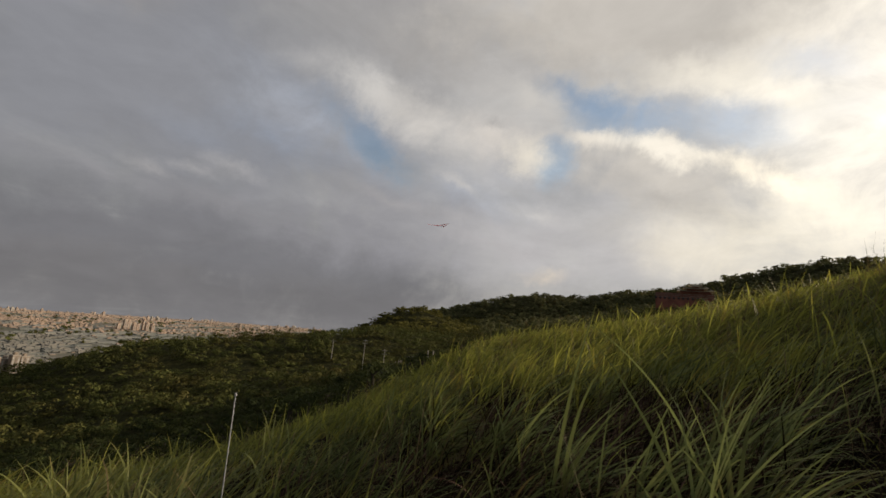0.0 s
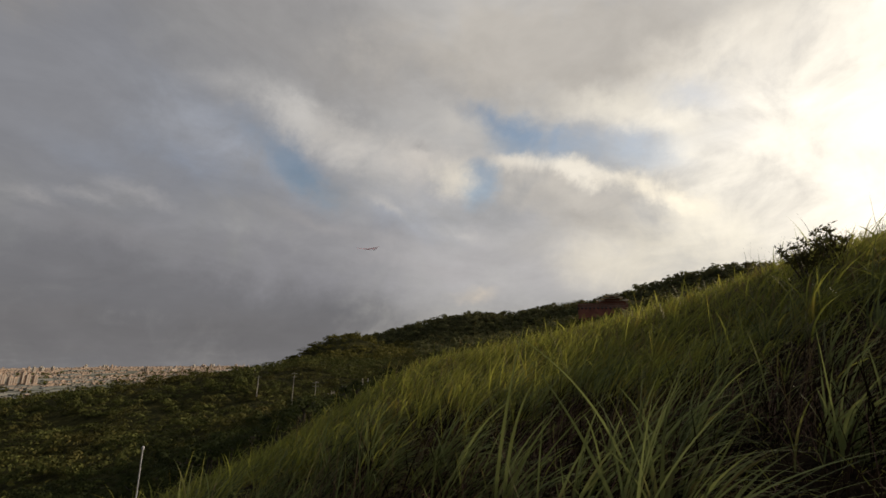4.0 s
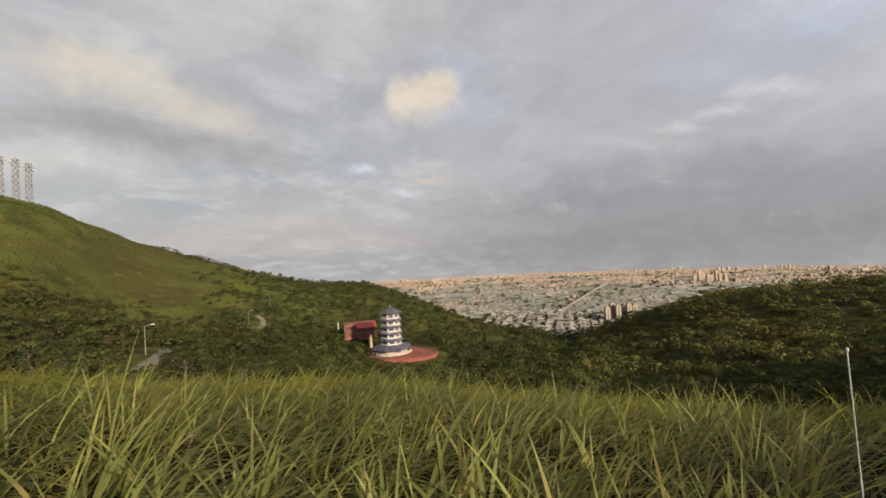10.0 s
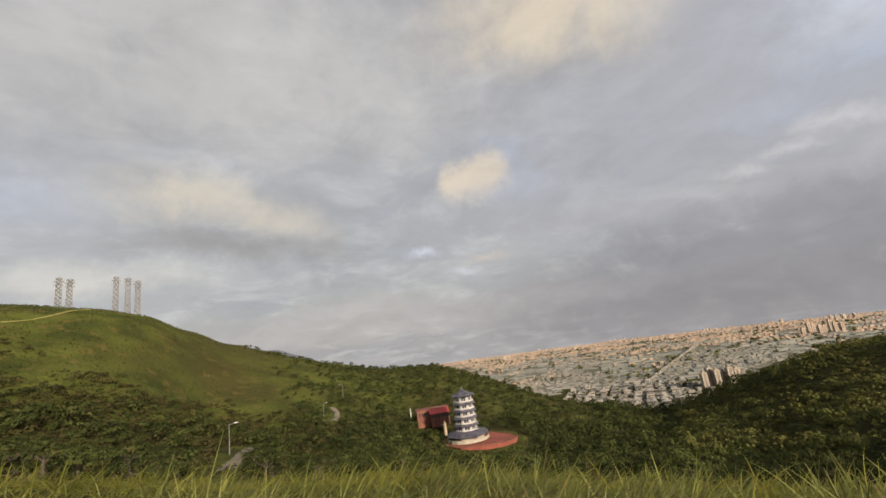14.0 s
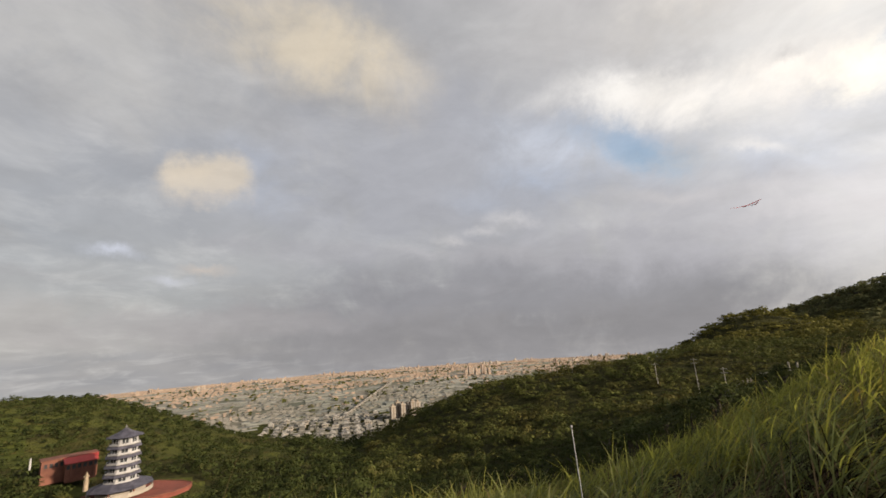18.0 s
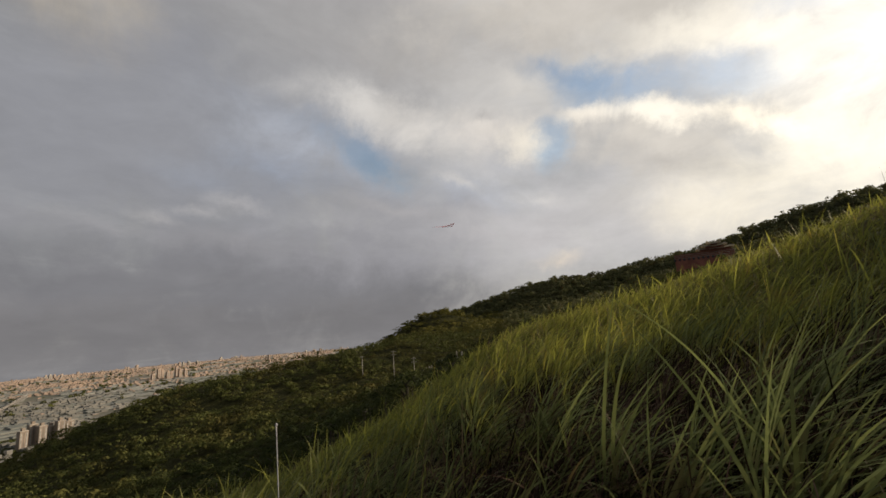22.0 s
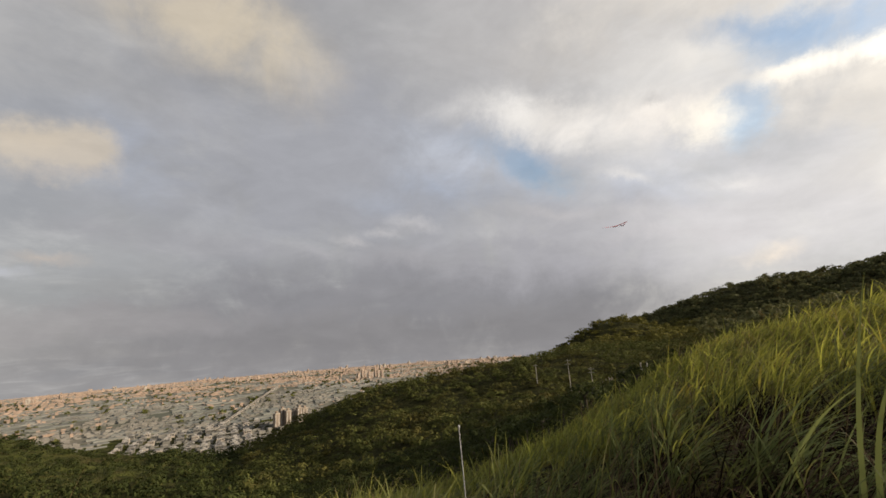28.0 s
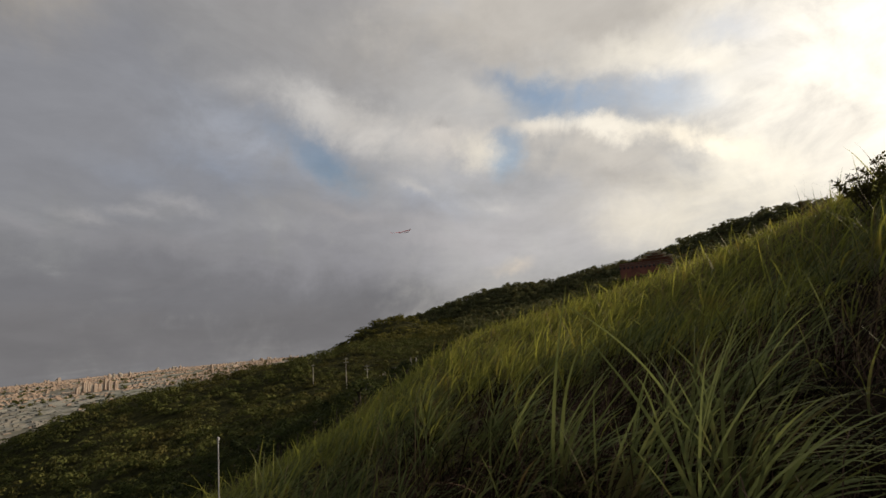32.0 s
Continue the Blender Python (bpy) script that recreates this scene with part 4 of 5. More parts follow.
for (x0, y0), (x1, y1) in zip(plan, plan[1:] + plan[:1]):
    add_tube(bm, (x0, y0, -0.35 - 0.09 * max(0.0, x0 - 5)), (x1, y1, -0.35 - 0.09 * max(0.0, x1 - 5)), 0.18, sides=4)
part("kerb", bm, BRICKRED, terrace)


def hall(place, turn):
    t = thing("temple_hall", place, "brick-red hall with a bright red sheet roof", "hall", turn=turn)
    part("wall", box((-11, -4, -6), (9, 5, 6.2)), BRICKRED, t)
    part("flat_roof", box((-11.4, -4.4, 6.2), (9.4, 5.4, 6.6), 0.1), BRICKRED, t)
    bm = bmesh.new()
    pts = [(-3.5, -9.5, 3.6), (8.5, -9.5, 3.6), (9.0, -3.6, 6.4), (-3.9, -3.6, 6.4)]
    up = [bm.verts.new((x, y, z + 0.25)) for x, y, z in pts]
    dn = [bm.verts.new(p) for p in pts]
    bm.faces.new(up)
    bm.faces.new(dn[::-1])
    for k in range(4):
        bm.faces.new((dn[k], dn[(k + 1) % 4], up[(k + 1) % 4], up[k]))
    roof = part("red_roof", bm, REDROOF, t, "bright red sloping sheet roof")
    ribs = bmesh.new()
    for k in range(9):
        x = -3.2 + k * 1.4
        add_tube(ribs, (x, -9.5, 3.9), (x * 1.02, -3.7, 6.68), 0.07, sides=4)
    part("roof_rib", ribs, REDROOF, roof)
    part("porch_wall", box((-3.0, -9.0, -6), (8.0, -4, 3.7)), BRICKRED, t)
    for k in range(6):
        x = -2.7 + k * 1.95
        part("window", box((x, -9.06, 0.8), (x + 1.2, -8.9, 2.9)), DARKGLASS, t)
        part("pillar", box((x - 0.55, -9.35, -5), (x - 0.2, -9.0, 3.65), 0.04), BRICKRED, t)
    for k in range(4):
        part("window", box((-10 + k * 1.8, -4.06, 2.5), (-9 + k * 1.8, -3.9, 4.6)), DARKGLASS, t)
    return t


hall((HALL.x, HALL.y, -33.0), 8).scale = (0.76, 0.76, 0.62)


def statue(name, place, tall, mat, label):
    """A plain standing stone form on a plinth, as one mesh."""
    k = tall / 5
    bm = rings(10, [(1.1 * k, -2.5), (1.1 * k, 0.9 * k), (0.8 * k, 1.0 * k), (0.85 * k, 1.2 * k), (0.7 * k, 2.2 * k), (0.8 * k, 3.2 * k), (0.62 * k, 3.8 * k),
                    (0.3 * k, 4.05 * k), (0.4 * k, 4.4 * k), (0.36 * k, 4.8 * k), (0.1 * k, 5 * k)])
    add_box(bm, (-1.3 * k, -0.3 * k, 2.6 * k), (1.3 * k, 0.3 * k, 3.1 * k), 0.1 * k)
    me = bpy.data.meshes.new(name)
    bm.to_mesh(me)
    bm.free()
    me.materials.append(mat)
    ob = new(name, me)
    ob.location = place
    return tagged(ob, label, "statue")


def sight(az, el, r):
    """The spot that far off in that direction from where the camera stands."""
    return Vector(EYE) + direction(az, el) * (r / math.cos(radians(el)))


statue("statue", sight(-0.7, -10.9, 182), 3.0, STATUE, "beige stone statue on a plinth by the pagoda")
statue("statue", sight(-4.9, -8.2, 205), 1.3, WHITE, "small white statue beside the hall")


# ---- lamps, poles, masts ----
def street_lamp(place, tall, turn):
    t = thing("street_lamp", place, "grey street lamp with a short arm beside the lane", "lamp", "lane lamps", turn)
    part("pole", tube((0, 0, -1.5), (0, 0, tall), 0.11, 0.08, 8), STEEL, t)
    part("arm", tube((0, 0, tall - 0.1), (1.3, 0, tall + 0.15), 0.07), STEEL, t)
    part("lamp_head", box((1.1, -0.16, tall + 0.05), (1.9, 0.16, tall + 0.25), 0.04), WHITE, t, "pale lamp head")


p = sight(-26.3, -8.4, 112)
street_lamp((p.x, p.y, p.z), 4.9, 10)
p = sight(-15.7, -7.2, 190)
street_lamp((p.x, p.y, p.z), 5.6, -10)
p = sight(-13.2, -4.9, 225)
street_lamp((p.x, p.y, p.z), 5.0, 180)


def utility_pole(az, el_top, r, tall, arms, turn, label):
    top = sight(az, el_top, r)
    t = thing("utility_pole", (top.x, top.y, top.z - tall), label, "pole", "poles along the spur", turn)
    part("pole", tube((0, 0, -3), (0, 0, tall), 0.17, 0.12, 8), POLE, t)
    for k in range(arms):
        z = tall - 0.5 - 1.2 * k
        arm = part("crossarm", box((-1.0, -0.08, z - 0.1), (1.0, 0.08, z + 0.1)), POLE, t)
        for x in (-0.85, 0.4, 0.85):
            part("insulator", rings(6, [(0.09, z + 0.09), (0.13, z + 0.2), (0.06, z + 0.4)]), WHITE, arm)
    return t


for az, el, r, tall, arms in ((71.0, -4.8, 160, 7.0, 2), (68.3, -3.7, 172, 8.5, 2), (64.2, -4.1, 190, 5, 1)):
    utility_pole(az, el, r, tall, arms, -az, "pale concrete utility pole with crossarms above the trees")
for az in (76.8, 77.5):
    p = sight(az, -4.4, 190)
    t = thing("post", (p.x, p.y, p.z - 2.5), "short pale concrete post on the spur", "post", "posts on the spur")
    part("shaft", rings(8, [(0.3, -2), (0.28, 2.4), (0.2, 2.5)]), POLE, t)


def mast(az, el_foot, el_top, r, turn):
    foot, top = sight(az, el_foot, r), sight(az, el_top, r)
    h = top.z - foot.z
    t = thing("lattice_mast", (foot.x, foot.y, foot.z), "slender steel lattice pylon on the knoll", "pylon", "pylons on the knoll", turn)
    w0, w1 = 1.45, 1.2
    at_h = lambda z: w0 + (w1 - w0) * z / h
    for sx in (-1, 1):
        for sy in (-1, 1):
            part("leg", tube((sx * w0, sy * w0, -2), (sx * w1, sy * w1, h), 0.15, 0.12, 4), RUST, t)
    n = 7
    for k in range(n):
        a, b = at_h(h * k / n), at_h(h * (k + 1) / n)
        za, zb = h * k / n, h * (k + 1) / n
        bm = bmesh.new()
        for sx, sy, ex, ey in ((-1, -1, 1, -1), (1, -1, 1, 1), (1, 1, -1, 1), (-1, 1, -1, -1)):
            add_tube(bm, (sx * a, sy * a, za), (ex * b, ey * b, zb), 0.14, sides=4)
            add_tube(bm, (ex * a, ey * a, za), (sx * b, sy * b, zb), 0.14, sides=4)
            add_tube(bm, (sx * b, sy * b, zb), (ex * b, ey * b, zb), 0.07, sides=4)
        part("brace", bm, RUST, t)
    for z, half in ((h - 0.3, 1.9), (h - 2.2, 2.7), (h - 4.1, 2.3)):
        bm = bmesh.new()
        for sy in (-0.5, 0.5):
            add_tube(bm, (-half, 0, z), (half, 0, z), 0.09, sides=4)
            add_tube(bm, (-half, 0, z), (0, sy, z + 0.9), 0.06, sides=4)
            add_tube(bm, (half, 0, z), (0, sy, z + 0.9), 0.06, sides=4)
        arm = part("crossarm", bm, RUST, t)
        for x in (-half, half):
            part("insulator", tube((x, 0, z), (x, 0, z - 1.1), 0.11, 0.11, 5), CONCRETE, arm)


for az, lo, hi in ((-41.7, 8.7, 11.55), (-40.85, 8.6, 11.4), (-37.05, 7.9, 11.6), (-36.0, 7.7, 11.45), (-35.1, 7.4, 11.15)):
    mast(az, lo, hi, 330, 40)


def path_on(points, name, width, mat, label):
    """A worn path across a slope, through directions at which the slope is seen."""
    line = []
    for az, el in points:
        r = np.arange(100, 420, 1.0)
        x, y = r * math.sin(radians(az)), r * math.cos(radians(az))
        seen = np.degrees(np.arctan2(ground(x, y) - EYE[2], r))
        k = int(np.argmax(seen >= el)) if (seen >= el).any() else int(np.argmax(seen))
        line.append(Vector((x[k], y[k], 0)))
    return lane(name, line, width, mat, label, 0.5)


path_on(((-49, 7.3), (-46, 7.3), (-43.5, 7.4), (-41.5, 7.9), (-40.3, 8.2), (-39, 8.2)), "path_knoll", 1.7, DIRT, "worn yellowish footpath across the knoll")


# ---- car on the knoll ----
p = sight(-42.6, 9.05, 326)
p.z = float(ground(p.x, p.y)[0])
car = thing("parked_car", p, "small dark car parked on top of the knoll", "car", turn=46)
part("body", box((-2.0, -0.85, 0.35), (2.0, 0.85, 1.0), 0.15), CARBON, car)
bm = box((-1.1, -0.75, 0.95), (1.3, 0.75, 1.5))
for v in bm.verts:
    if v.co.z > 1.3:
        v.co.x *= 0.68
        v.co.y *= 0.85
part("cabin", bm, DARKGLASS, car, "dark glazed cabin")
for x in (-1.25, 1.25):
    for y in (-0.8, 0.8):
        part("wheel", tube((x, y - 0.1, 0.32), (x, y + 0.1, 0.32), 0.33, sides=12), CARBON, car)


# ---- temple on the shoulder ----
def temple(place, turn):
    t = thing("hill_temple", place, "red temple with tiered upturned tiled roofs behind the grass", "temple", turn=turn)
    part("wall", box((-18, -5, -12), (18, 6, 3.2)), TEMPLERED, t, "long brick-red wall")
    for k in range(3):
        part("ledge", box((-18.3, -5.4, -0.4 + k * 1.3), (18.3, -5.0, -0.15 + k * 1.3), 0.05), CREAM, t)
    for k in range(11):
        part("window", box((-18.5 + k * 2.9, -5.12, -2.2), (-17.2 + k * 2.9, -4.9, -0.4)), DARKGLASS, t)
    cx = 7.0
    for z, half, deep in ((3.0, 11.0, 7.0), (5.4, 7.2, 5.2), (7.6, 3.8, 3.6)):
        wall = part("upper_wall", box((cx - half + 1.8, -deep + 1.8, z - 0.2), (cx + half - 1.8, deep - 1.8, z + 2.0)), TEMPLERED, t)
        bm = bmesh.new()
        prof = [(-half - 0.9, 1.5), (-half, 0.9), (-half * 0.5, 0.55), (0, 0.5), (half * 0.5, 0.55), (half, 0.9), (half + 0.9, 1.5)]
        rows = []
        for y, rise, shrink in ((-deep, 0.0, 1.0), (-deep * 0.5, 0.75, 0.93), (0, 1.9, 0.82), (deep * 0.5, 0.75, 0.93), (deep, 0.0, 1.0)):
            rows.append([bm.verts.new((cx + x * shrink, y, z + 1.2 + h + rise)) for x, h in prof])
        for p, q in zip(rows, rows[1:]):
            for k in range(len(prof) - 1):
                bm.faces.new((p[k], p[k + 1], q[k + 1], q[k]))
        bmesh.ops.solidify(bm, geom=bm.faces[:], thickness=0.3)
        part("tiled_roof", bm, TILE, t, "upturned dull yellow-tiled roof")
        part("ridge", box((cx - half * 0.8, -0.22, z + 3.3), (cx + half * 0.8, 0.22, z + 3.8), 0.08), TILE, t)
        for side in (-1, 1):
            part("ridge_ornament", tube((cx + side * half * 0.78, 0, z + 3.6), (cx + side * (half * 0.78 + 0.5), 0, z + 4.9), 0.3, 0.08, 6), TILE, t)
    return t


p = sight(108.2, 5.15, 290)
temple((p.x, p.y, p.z - 0.3), -108).scale = (0.84, 0.84, 0.72)


def conifer(place, tall, label, seed):
    """A dark, dense, ragged evergreen."""
    rs = np.random.RandomState(seed)
    v, f = crown(rs, 420, 0.12, 9)
    v = v * (tall * 0.30, tall * 0.30, tall * 0.55) + (0, 0, tall * 0.58)
    t = thing("evergreen", place, label, "tree")
    part("trunk", tube((0, 0, -3), (0, 0, tall * 0.6), 0.25, 0.1), BARK, t)
    part("crown", mesh_of("crown", v, f, FARLEAF), None, t)


for az, el, r, tall in ((111.6, 6.0, 310, 9), (105.6, 5.0, 310, 8), (112.8, 6.4, 320, 9)):
    p = sight(az, el, r)
    conifer((p.x, p.y, p.z), tall, "dark evergreen beside the hill temple", int(az * 10))


# ---- shrub on the grass crest ----
def shrub(place, size, seed, label):
    rs = np.random.RandomState(seed)
    t = thing("shrub", place, label, "shrub")
    bm = bmesh.new()
    tips = []
    for k in range(16):
        a, q = rs.uniform(0, 6.3), rs.uniform(0.2, 0.9) * size
        tip = (q * math.cos(a), q * math.sin(a), size * rs.uniform(0.7, 1.35))
        add_tube(bm, (0, 0, -0.2), tip, 0.018, 0.005, 4)
        tips.append(tip)
    part("stem", bm, BARK, t)
    n = 620
    c = np.array(tips)[rs.randint(0, 16, n)] * rs.uniform(0.45, 1.0, (n, 1)) + rs.normal(0, 0.03, (n, 3))
    a = rs.normal(0, 1, (n, 3))
    a /= np.linalg.norm(a, axis=1, keepdims=True)
    b = np.cross(a, rs.normal(0, 1, (n, 3)))
    b /= np.linalg.norm(b, axis=1, keepdims=True)
    s = rs.uniform(0.04, 0.10, (n, 1))
    v = np.stack([c, c + a * s + b * s * 0.35, c + a * s * 2, c + a * s - b * s * 0.35], 1).reshape(-1, 3)
    tagged(part("leaves", mesh_of("leaves", v, np.arange(n * 4).reshape(-1, 4), LEAF), None, t), kind="stuff")


shrub(at(128.6, 15.0), 0.95, 61, "ragged leafy shrub standing out of the crest grass")
shrub(at(131.0, 16.5), 0.9, 62, "ragged leafy shrub standing out of the crest grass")


def pale_bush(place, size, seed):
    v, f = crown(np.random.RandomState(seed), 260, 0.1, 6)
    t = thing("pale_bush", place, "pale greyish bush among the dark scrub", "bush")
    part("stem", tube((0, 0, -0.5), (0, 0, size * 0.5), 0.09, 0.04), BARK, t)
    tagged(part("leaves", mesh_of("leaves", v * size + (0, 0, size * 0.6), f, PALELEAF), None, t), kind="stuff")


for az, r, size in ((-43.5, 74, 1.9), (-42.6, 72, 1.5), (-35.0, 84, 1.3)):
    pale_bush(at(az, r), size, int(r))


# ---- city ----
def boxes(rs, count, r0, r1, az0, az1, wide, tall, gaps=0.25, t=-0.2, lots=(24, 15), seed=71, long=0.9):
    az, r = np.radians(rs.uniform(az0, az1, count)), np.sqrt(rs.uniform(r0 * r0, r1 * r1, count))
    x, y = r * np.sin(az), r * np.cos(az)
    u, v = x * math.cos(t) + y * math.sin(t), -x * math.sin(t) + y * math.cos(t)
    u, v = np.round(u / lots[0]) * lots[0] + rs.uniform(-0.35, 0.35, count) * lots[0], np.round(v / lots[1]) * lots[1] + rs.uniform(-0.2, 0.2, count) * lots[1]
    x, y = u * math.cos(t) - v * math.sin(t), u * math.sin(t) + v * math.cos(t)
    ok = rough(x, y, 520, seed) + 0.6 * rough(x, y, 190, seed + 1) < gaps
    ok &= np.hypot(x, y) > r0 * 0.98
    x, y = x[ok], y[ok]
    n = len(x)
    w, d, h = wide * rs.uniform(0.4, 1.4, n), wide * rs.uniform(0.35, long, n), tall * rs.uniform(0.5, 1.25, n) ** 2.4
    z = ground(x, y) - 2
    c = np.array([(-1, -1, 0), (1, -1, 0), (1, 1, 0), (-1, 1, 0), (-1, -1, 1), (1, -1, 1), (1, 1, 1), (-1, 1, 1)], float)
    q = c[None] * np.stack([w / 2, d / 2, h + 2], -1)[:, None]
    q = np.stack([q[..., 0] * math.cos(t) - q[..., 1] * math.sin(t) + x[:, None], q[..., 0] * math.sin(t) + q[..., 1] * math.cos(t) + y[:, None], q[..., 2] + z[:, None]], -1)
    f = np.array([(0, 1, 5, 4), (1, 2, 6, 5), (2, 3, 7, 6), (3, 0, 4, 7), (4, 5, 6, 7)])
    return q.reshape(-1, 3), (f[None] + (np.arange(n) * 8)[:, None, None]).reshape(-1, 4)


rs = np.random.RandomState(41)
tagged(new("city_blocks", mesh_of("city_blocks", *join([boxes(rs, 2500, 1100, 2200, -26, 68, 8, 4.5, 0.0, seed=75), boxes(rs, 28000, 1700, 3600, -30, 74, 10, 3.4, 0.16, seed=75),
                                                        boxes(rs, 18000, 2800, 4700, -30, 74, 11, 5.0, 0.25, seed=75), boxes(rs, 420, 2600, 4700, -30, 74, 9, 10, 0.3, seed=75)]), BLOCK)),
       "pale city buildings in sunlit peach tones crowding the plain", "city", kind="stuff")
tagged(new("city_houses", mesh_of("city_houses", *join([boxes(rs, 8000, 640, 1500, -16, 40, 8, 3.2, 0.12, lots=(15, 12)), boxes(rs, 9000, 1300, 2300, -26, 70, 9, 1.7, -0.05, lots=(16, 13))]), GREYBLOCK)),
       "grey-white low houses packed along the streets", "city", kind="stuff")
tagged(new("low_roofs", mesh_of("low_roofs", *join([boxes(rs, 4200, 900, 2000, -14, 66, 30, 2.0, 0.15, lots=(44, 30), seed=79, long=0.6), boxes(rs, 6500, 1400, 4000, -24, 72, 40, 2.2, 0.1, lots=(56, 38), seed=79, long=0.5)]), ROOFS)),
       "low factory sheds with grey-green metal roofs", "city", kind="stuff")


def park_share(x, y):
    """Tree belts and parks between the streets."""
    n = rough(x, y, 420, 71) + 0.6 * rough(x, y, 170, 72)
    return 0.12 + 0.8 * smooth(0.1, 0.35, n)


woods("woods_city", 640, 2600, 40, 35, 22, 7, 2.6, LEAF, "dark green street trees and parks among the houses", share=park_share)


def tower(place, w, d, h, mat, turn, label, category="apartment block"):
    t = thing("apartment_tower", place, label, category, "apartment towers", turn)
    part("body", box((-w / 2, -d / 2, -6), (w / 2, d / 2, h)), mat, t)
    n = max(3, int(w / 4))
    for k in range(n):
        x = -w / 2 + (k + 0.5) * w / n
        part("window_bay", box((x - 0.28 * w / n, -d / 2 - 0.25, 4), (x + 0.2 * w / n, -d / 2 + 0.2, h - 1.5)), SHADED if k % 2 else CONCRETE, t)
    part("parapet", box((-w / 2 - 0.3, -d / 2 - 0.3, h), (w / 2 + 0.3, d / 2 + 0.3, h + 0.9), 0.1), CREAM, t)
    part("roof_house", box((-w / 5, -d / 4, h + 0.9), (w / 5, d / 4, h + 4.5), 0.15), mat, t)
    return t


def on_plain(az, r):
    p = at(az, r)
    return (p.x, p.y, p.z)


rs2 = random.Random(81)
for k in range(6):
    tower(on_plain(31.0 + 0.64 * k, 850 + 9 * (k % 2)), 9.2, 9, 25 + 3 * ((k * 2) % 3), TAN, -8 - 3 * (k % 2), "shade-toned beige high-rise apartment tower in a close cluster")
for k in range(8):
    tower(on_plain(40.9 + 0.42 * k + 0.1 * (k % 2), 1780 + 30 * (k % 3)), 10, 9, 20 + 5 * ((k * 3) % 4), PEACH, -12, "high-rise apartment tower in the peach tone of evening sun")
# groups of towers farther out
for az, r, n in ((4, 2900, 6), (9.5, 2500, 7), (14, 3300, 8), (19, 2700, 7), (23.5, 3500, 6), (28, 2500, 7), (33, 3100, 8), (38, 3700, 6), (44, 2900, 8), (49, 3500, 7), (54, 2600, 7), (58.5, 3300, 8), (63, 3900, 8)):
    for k in range(n):
        tower(on_plain(az + rs2.uniform(-1.7, 1.7), r + rs2.uniform(-140, 140)), rs2.uniform(8, 13), rs2.uniform(8, 11), rs2.uniform(11, 24), rs2.choice((PEACH, PEACH, CREAM)), rs2.uniform(-18, -4), "tall pale apartment tower far across the city")


def row_house(k, place, turn):
    t = thing("row_house", place, "low grey-white town house with a flat grey roof", "house", "rows of houses below the hill", turn)
    w, d, h = rs2.uniform(8, 12), rs2.uniform(7, 9), rs2.uniform(6, 8.5)
    part("wall", box((-w / 2, -d / 2, -5), (w / 2, d / 2, h)), GREYBLOCK if k % 3 else CREAM, t)
    part("roof", box((-w / 2 - 0.2, -d / 2 - 0.2, h), (w / 2 + 0.2, d / 2 + 0.2, h + 0.35), 0.06), CONCRETE, t)
    part("roof_shed", box((-w / 4, -d / 4, h + 0.35), (w / 5, d / 3, h + 2.8), 0.08), STEEL if k % 2 else CONCRETE, t)
    for q in range(3):
        part("window", box((-w * 0.4 + q * w * 0.3, -d / 2 - 0.08, h - 3), (-w * 0.4 + q * w * 0.3 + w * 0.2, -d / 2 + 0.1, h - 1.2)), DARKGLASS, t)


k = 0
for row in range(11):
    for col in range(11):
        u, v = -150 + col * 20 + rs2.uniform(-2, 2), 640 + row * 30 + rs2.uniform(-3, 3)
        x, y = u * math.cos(0.45) + v * math.sin(0.45), -u * math.sin(0.45) + v * math.cos(0.45)
        az, r = math.degrees(math.atan2(x, y)), math.hypot(x, y)
        if 10 < az < 29 and r > 690 and rs2.random() < 0.85:
            row_house(k, on_plain(az, r), -26)
            k += 1

# raised road across the plain
a, b = Vector(on_plain(24.3, 880)), Vector(on_plain(31.2, 1750))
turn = -math.degrees(math.atan2(b.x - a.x, b.y - a.y))
via = thing("viaduct", ((a.x + b.x) / 2, (a.y + b.y) / 2, (a.z + b.z) / 2), "long pale concrete viaduct crossing the city", "viaduct", turn=turn)
half = (b - a).length / 2
part("deck", box((-2.6, -half, 7), (2.6, half, 8.2), 0.1), ASPHALT, via)
for x in (-2.6, 2.3):
    part("parapet", box((x, -half, 8.2), (x + 0.3, half, 9.0)), CONCRETE, via)
for k in range(int(half * 2 / 32)):
    y = -half + 10 + k * 32
    part("pier", box((-2, y - 1, -3), (2, y + 1, 7)), CONCRETE, via)

# far hill past the valley, with the blue of haze put into its colour
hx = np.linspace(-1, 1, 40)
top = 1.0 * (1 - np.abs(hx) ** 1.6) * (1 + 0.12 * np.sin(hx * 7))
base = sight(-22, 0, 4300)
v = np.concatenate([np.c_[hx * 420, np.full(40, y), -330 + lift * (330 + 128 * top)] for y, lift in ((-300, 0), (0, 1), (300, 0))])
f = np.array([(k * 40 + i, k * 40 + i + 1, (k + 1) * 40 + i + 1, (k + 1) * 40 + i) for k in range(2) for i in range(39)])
far_hill = tagged(new("backdrop_hill", mesh_of("backdrop_hill", v, f, HAZEHILL, True)), "low haze-blue hill on the far horizon", "hill", kind="structure")
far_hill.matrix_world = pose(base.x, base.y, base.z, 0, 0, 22)


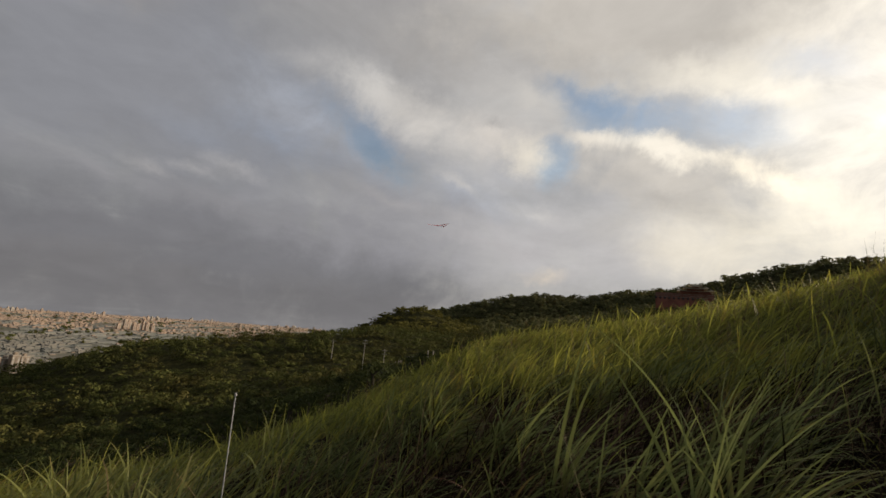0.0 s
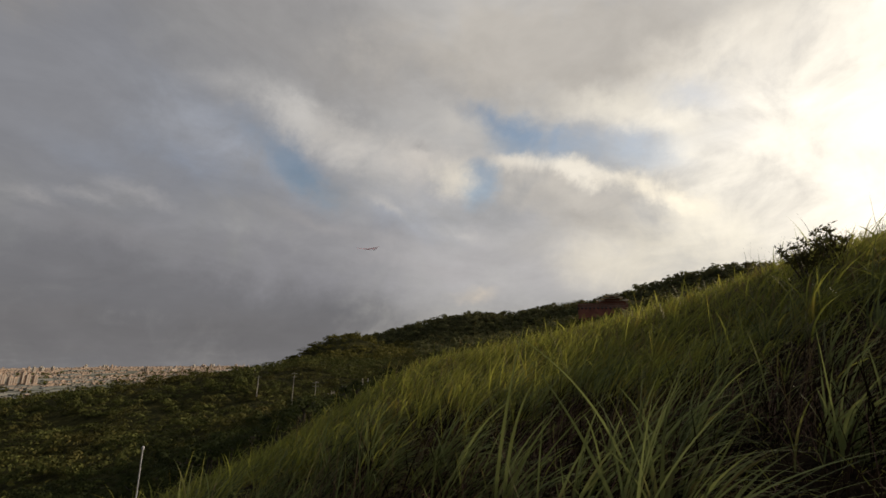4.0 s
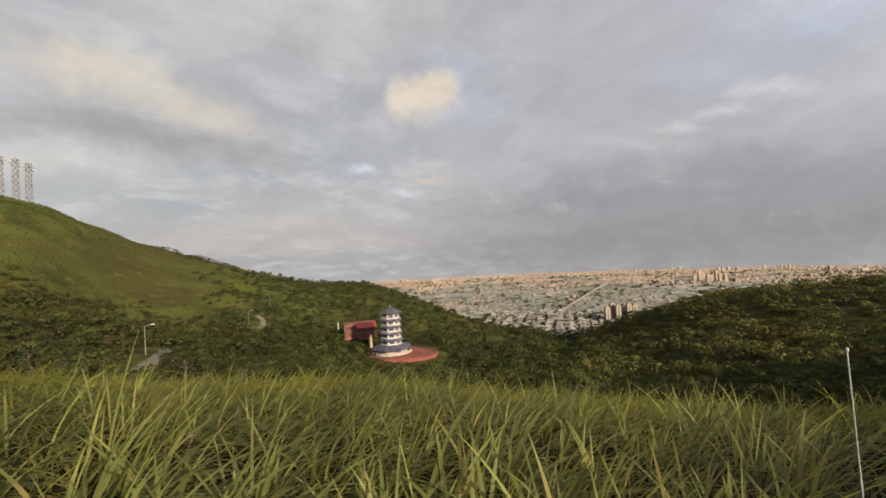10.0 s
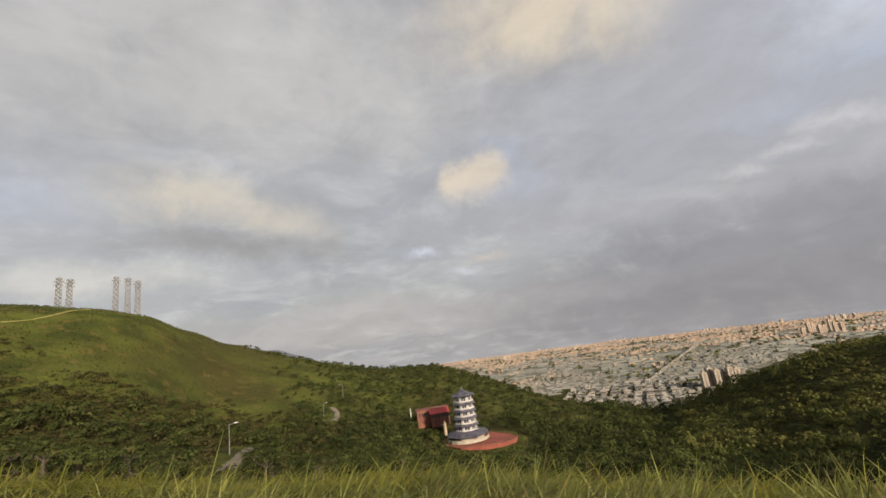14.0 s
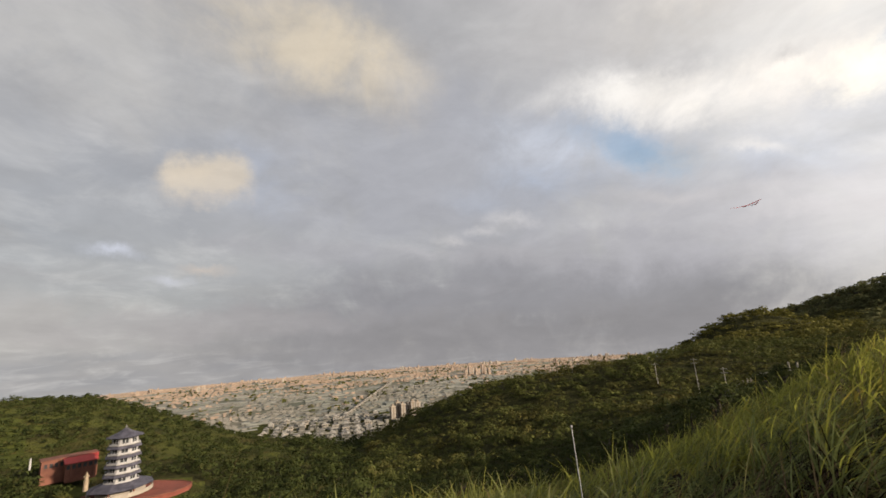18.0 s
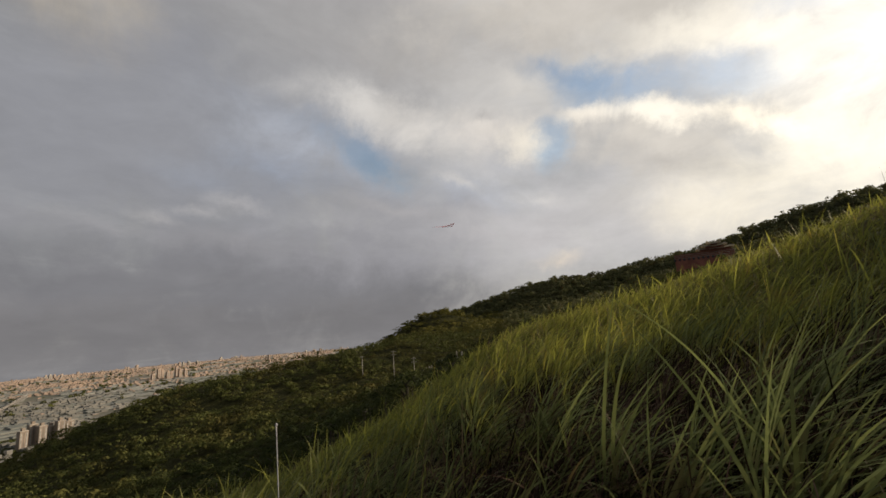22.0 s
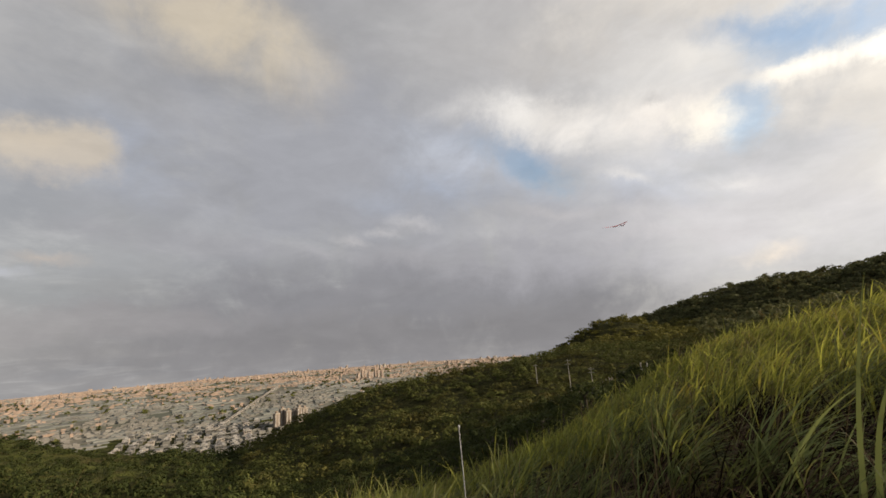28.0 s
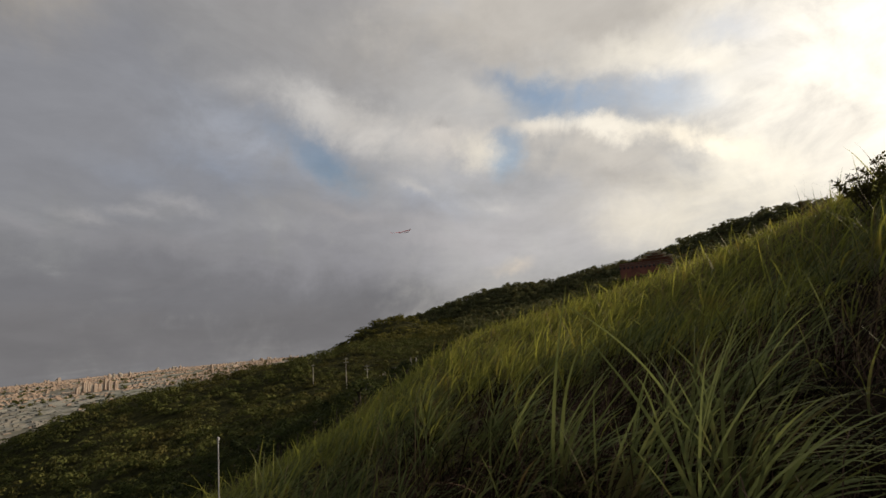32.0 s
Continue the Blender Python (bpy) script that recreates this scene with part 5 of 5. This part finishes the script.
# ---- glider ----
def glider(place, m):
    t = new("model_glider")
    t.matrix_world = Matrix.Translation(place) @ m
    tagged(t, "red model glider with a slim dark tail boom in flight", "glider")
    for side in (-1, 1):
        bm = bmesh.new()
        rows = []
        for s in np.linspace(0, 1, 9):
            x = side * 0.74 * s
            chord = 0.20 * math.sqrt(max(0.02, 1 - (s * 0.98) ** 2.6))
            z = 0.02 + 0.10 * s ** 1.6
            rows.append([bm.verts.new((x, 0.06 + chord * q - 0.02 * s, z + 0.016 * chord * 5 * h)) for q, h in ((0.45, 0), (0.25, 0.9), (-0.15, 0.7), (-0.55, 0), (-0.1, -0.25), (0.3, -0.3))])
        for p, q in zip(rows, rows[1:]):
            for k in range(6):
                bm.faces.new((p[k], p[(k + 1) % 6], q[(k + 1) % 6], q[k]))
        bm.faces.new(rows[-1])
        bmesh.ops.recalc_face_normals(bm, faces=bm.faces[:])
        part("wing", bm, GLIDER, t)
    part("fuselage", rings(8, [(0.004, -0.02), (0.022, 0.04), (0.028, 0.15), (0.022, 0.30), (0.010, 0.42)]), CARBON, t).matrix_local = pose(0, 0.42, 0, 90, 0, 0)
    part("tail_boom", tube((0, 0.05, 0), (0, -0.72, 0.01), 0.009, 0.005, 8), CARBON, t)
    for side in (-1, 1):
        bm = bmesh.new()
        prof = [(0, -0.62, 0.01), (0, -0.74, 0.01), (side * 0.17, -0.76, 0.13), (side * 0.17, -0.70, 0.13)]
        lo = [bm.verts.new(p) for p in prof]
        hi = [bm.verts.new((p[0], p[1], p[2] + 0.006)) for p in prof]
        bm.faces.new(hi)
        bm.faces.new(lo[::-1])
        for k in range(4):
            bm.faces.new((lo[k], lo[(k + 1) % 4], hi[(k + 1) % 4], hi[k]))
        part("tail_fin", bm, GLIDER, t)


glider(sight(76.5, 12.6, 24.0), pose(0, 0, 0, 14, -12, -50))

# ---- whip aerial standing in the grass ----
top, foot = sight(53.6, -11.3, 1.25), at(56.0, 1.16)
whip = thing("whip_aerial", foot, "thin white whip aerial standing in the grass", "aerial")
rel = top - foot
part("rod", tube((0, 0, -0.1), rel, 0.0032, 0.0013, 8), WHITE, whip)
part("tip", rings(8, [(0.0015, rel.z - 0.003), (0.003, rel.z), (0.003, rel.z + 0.005), (0.001, rel.z + 0.007)]), WHITE, whip).location = (rel.x, rel.y, 0)
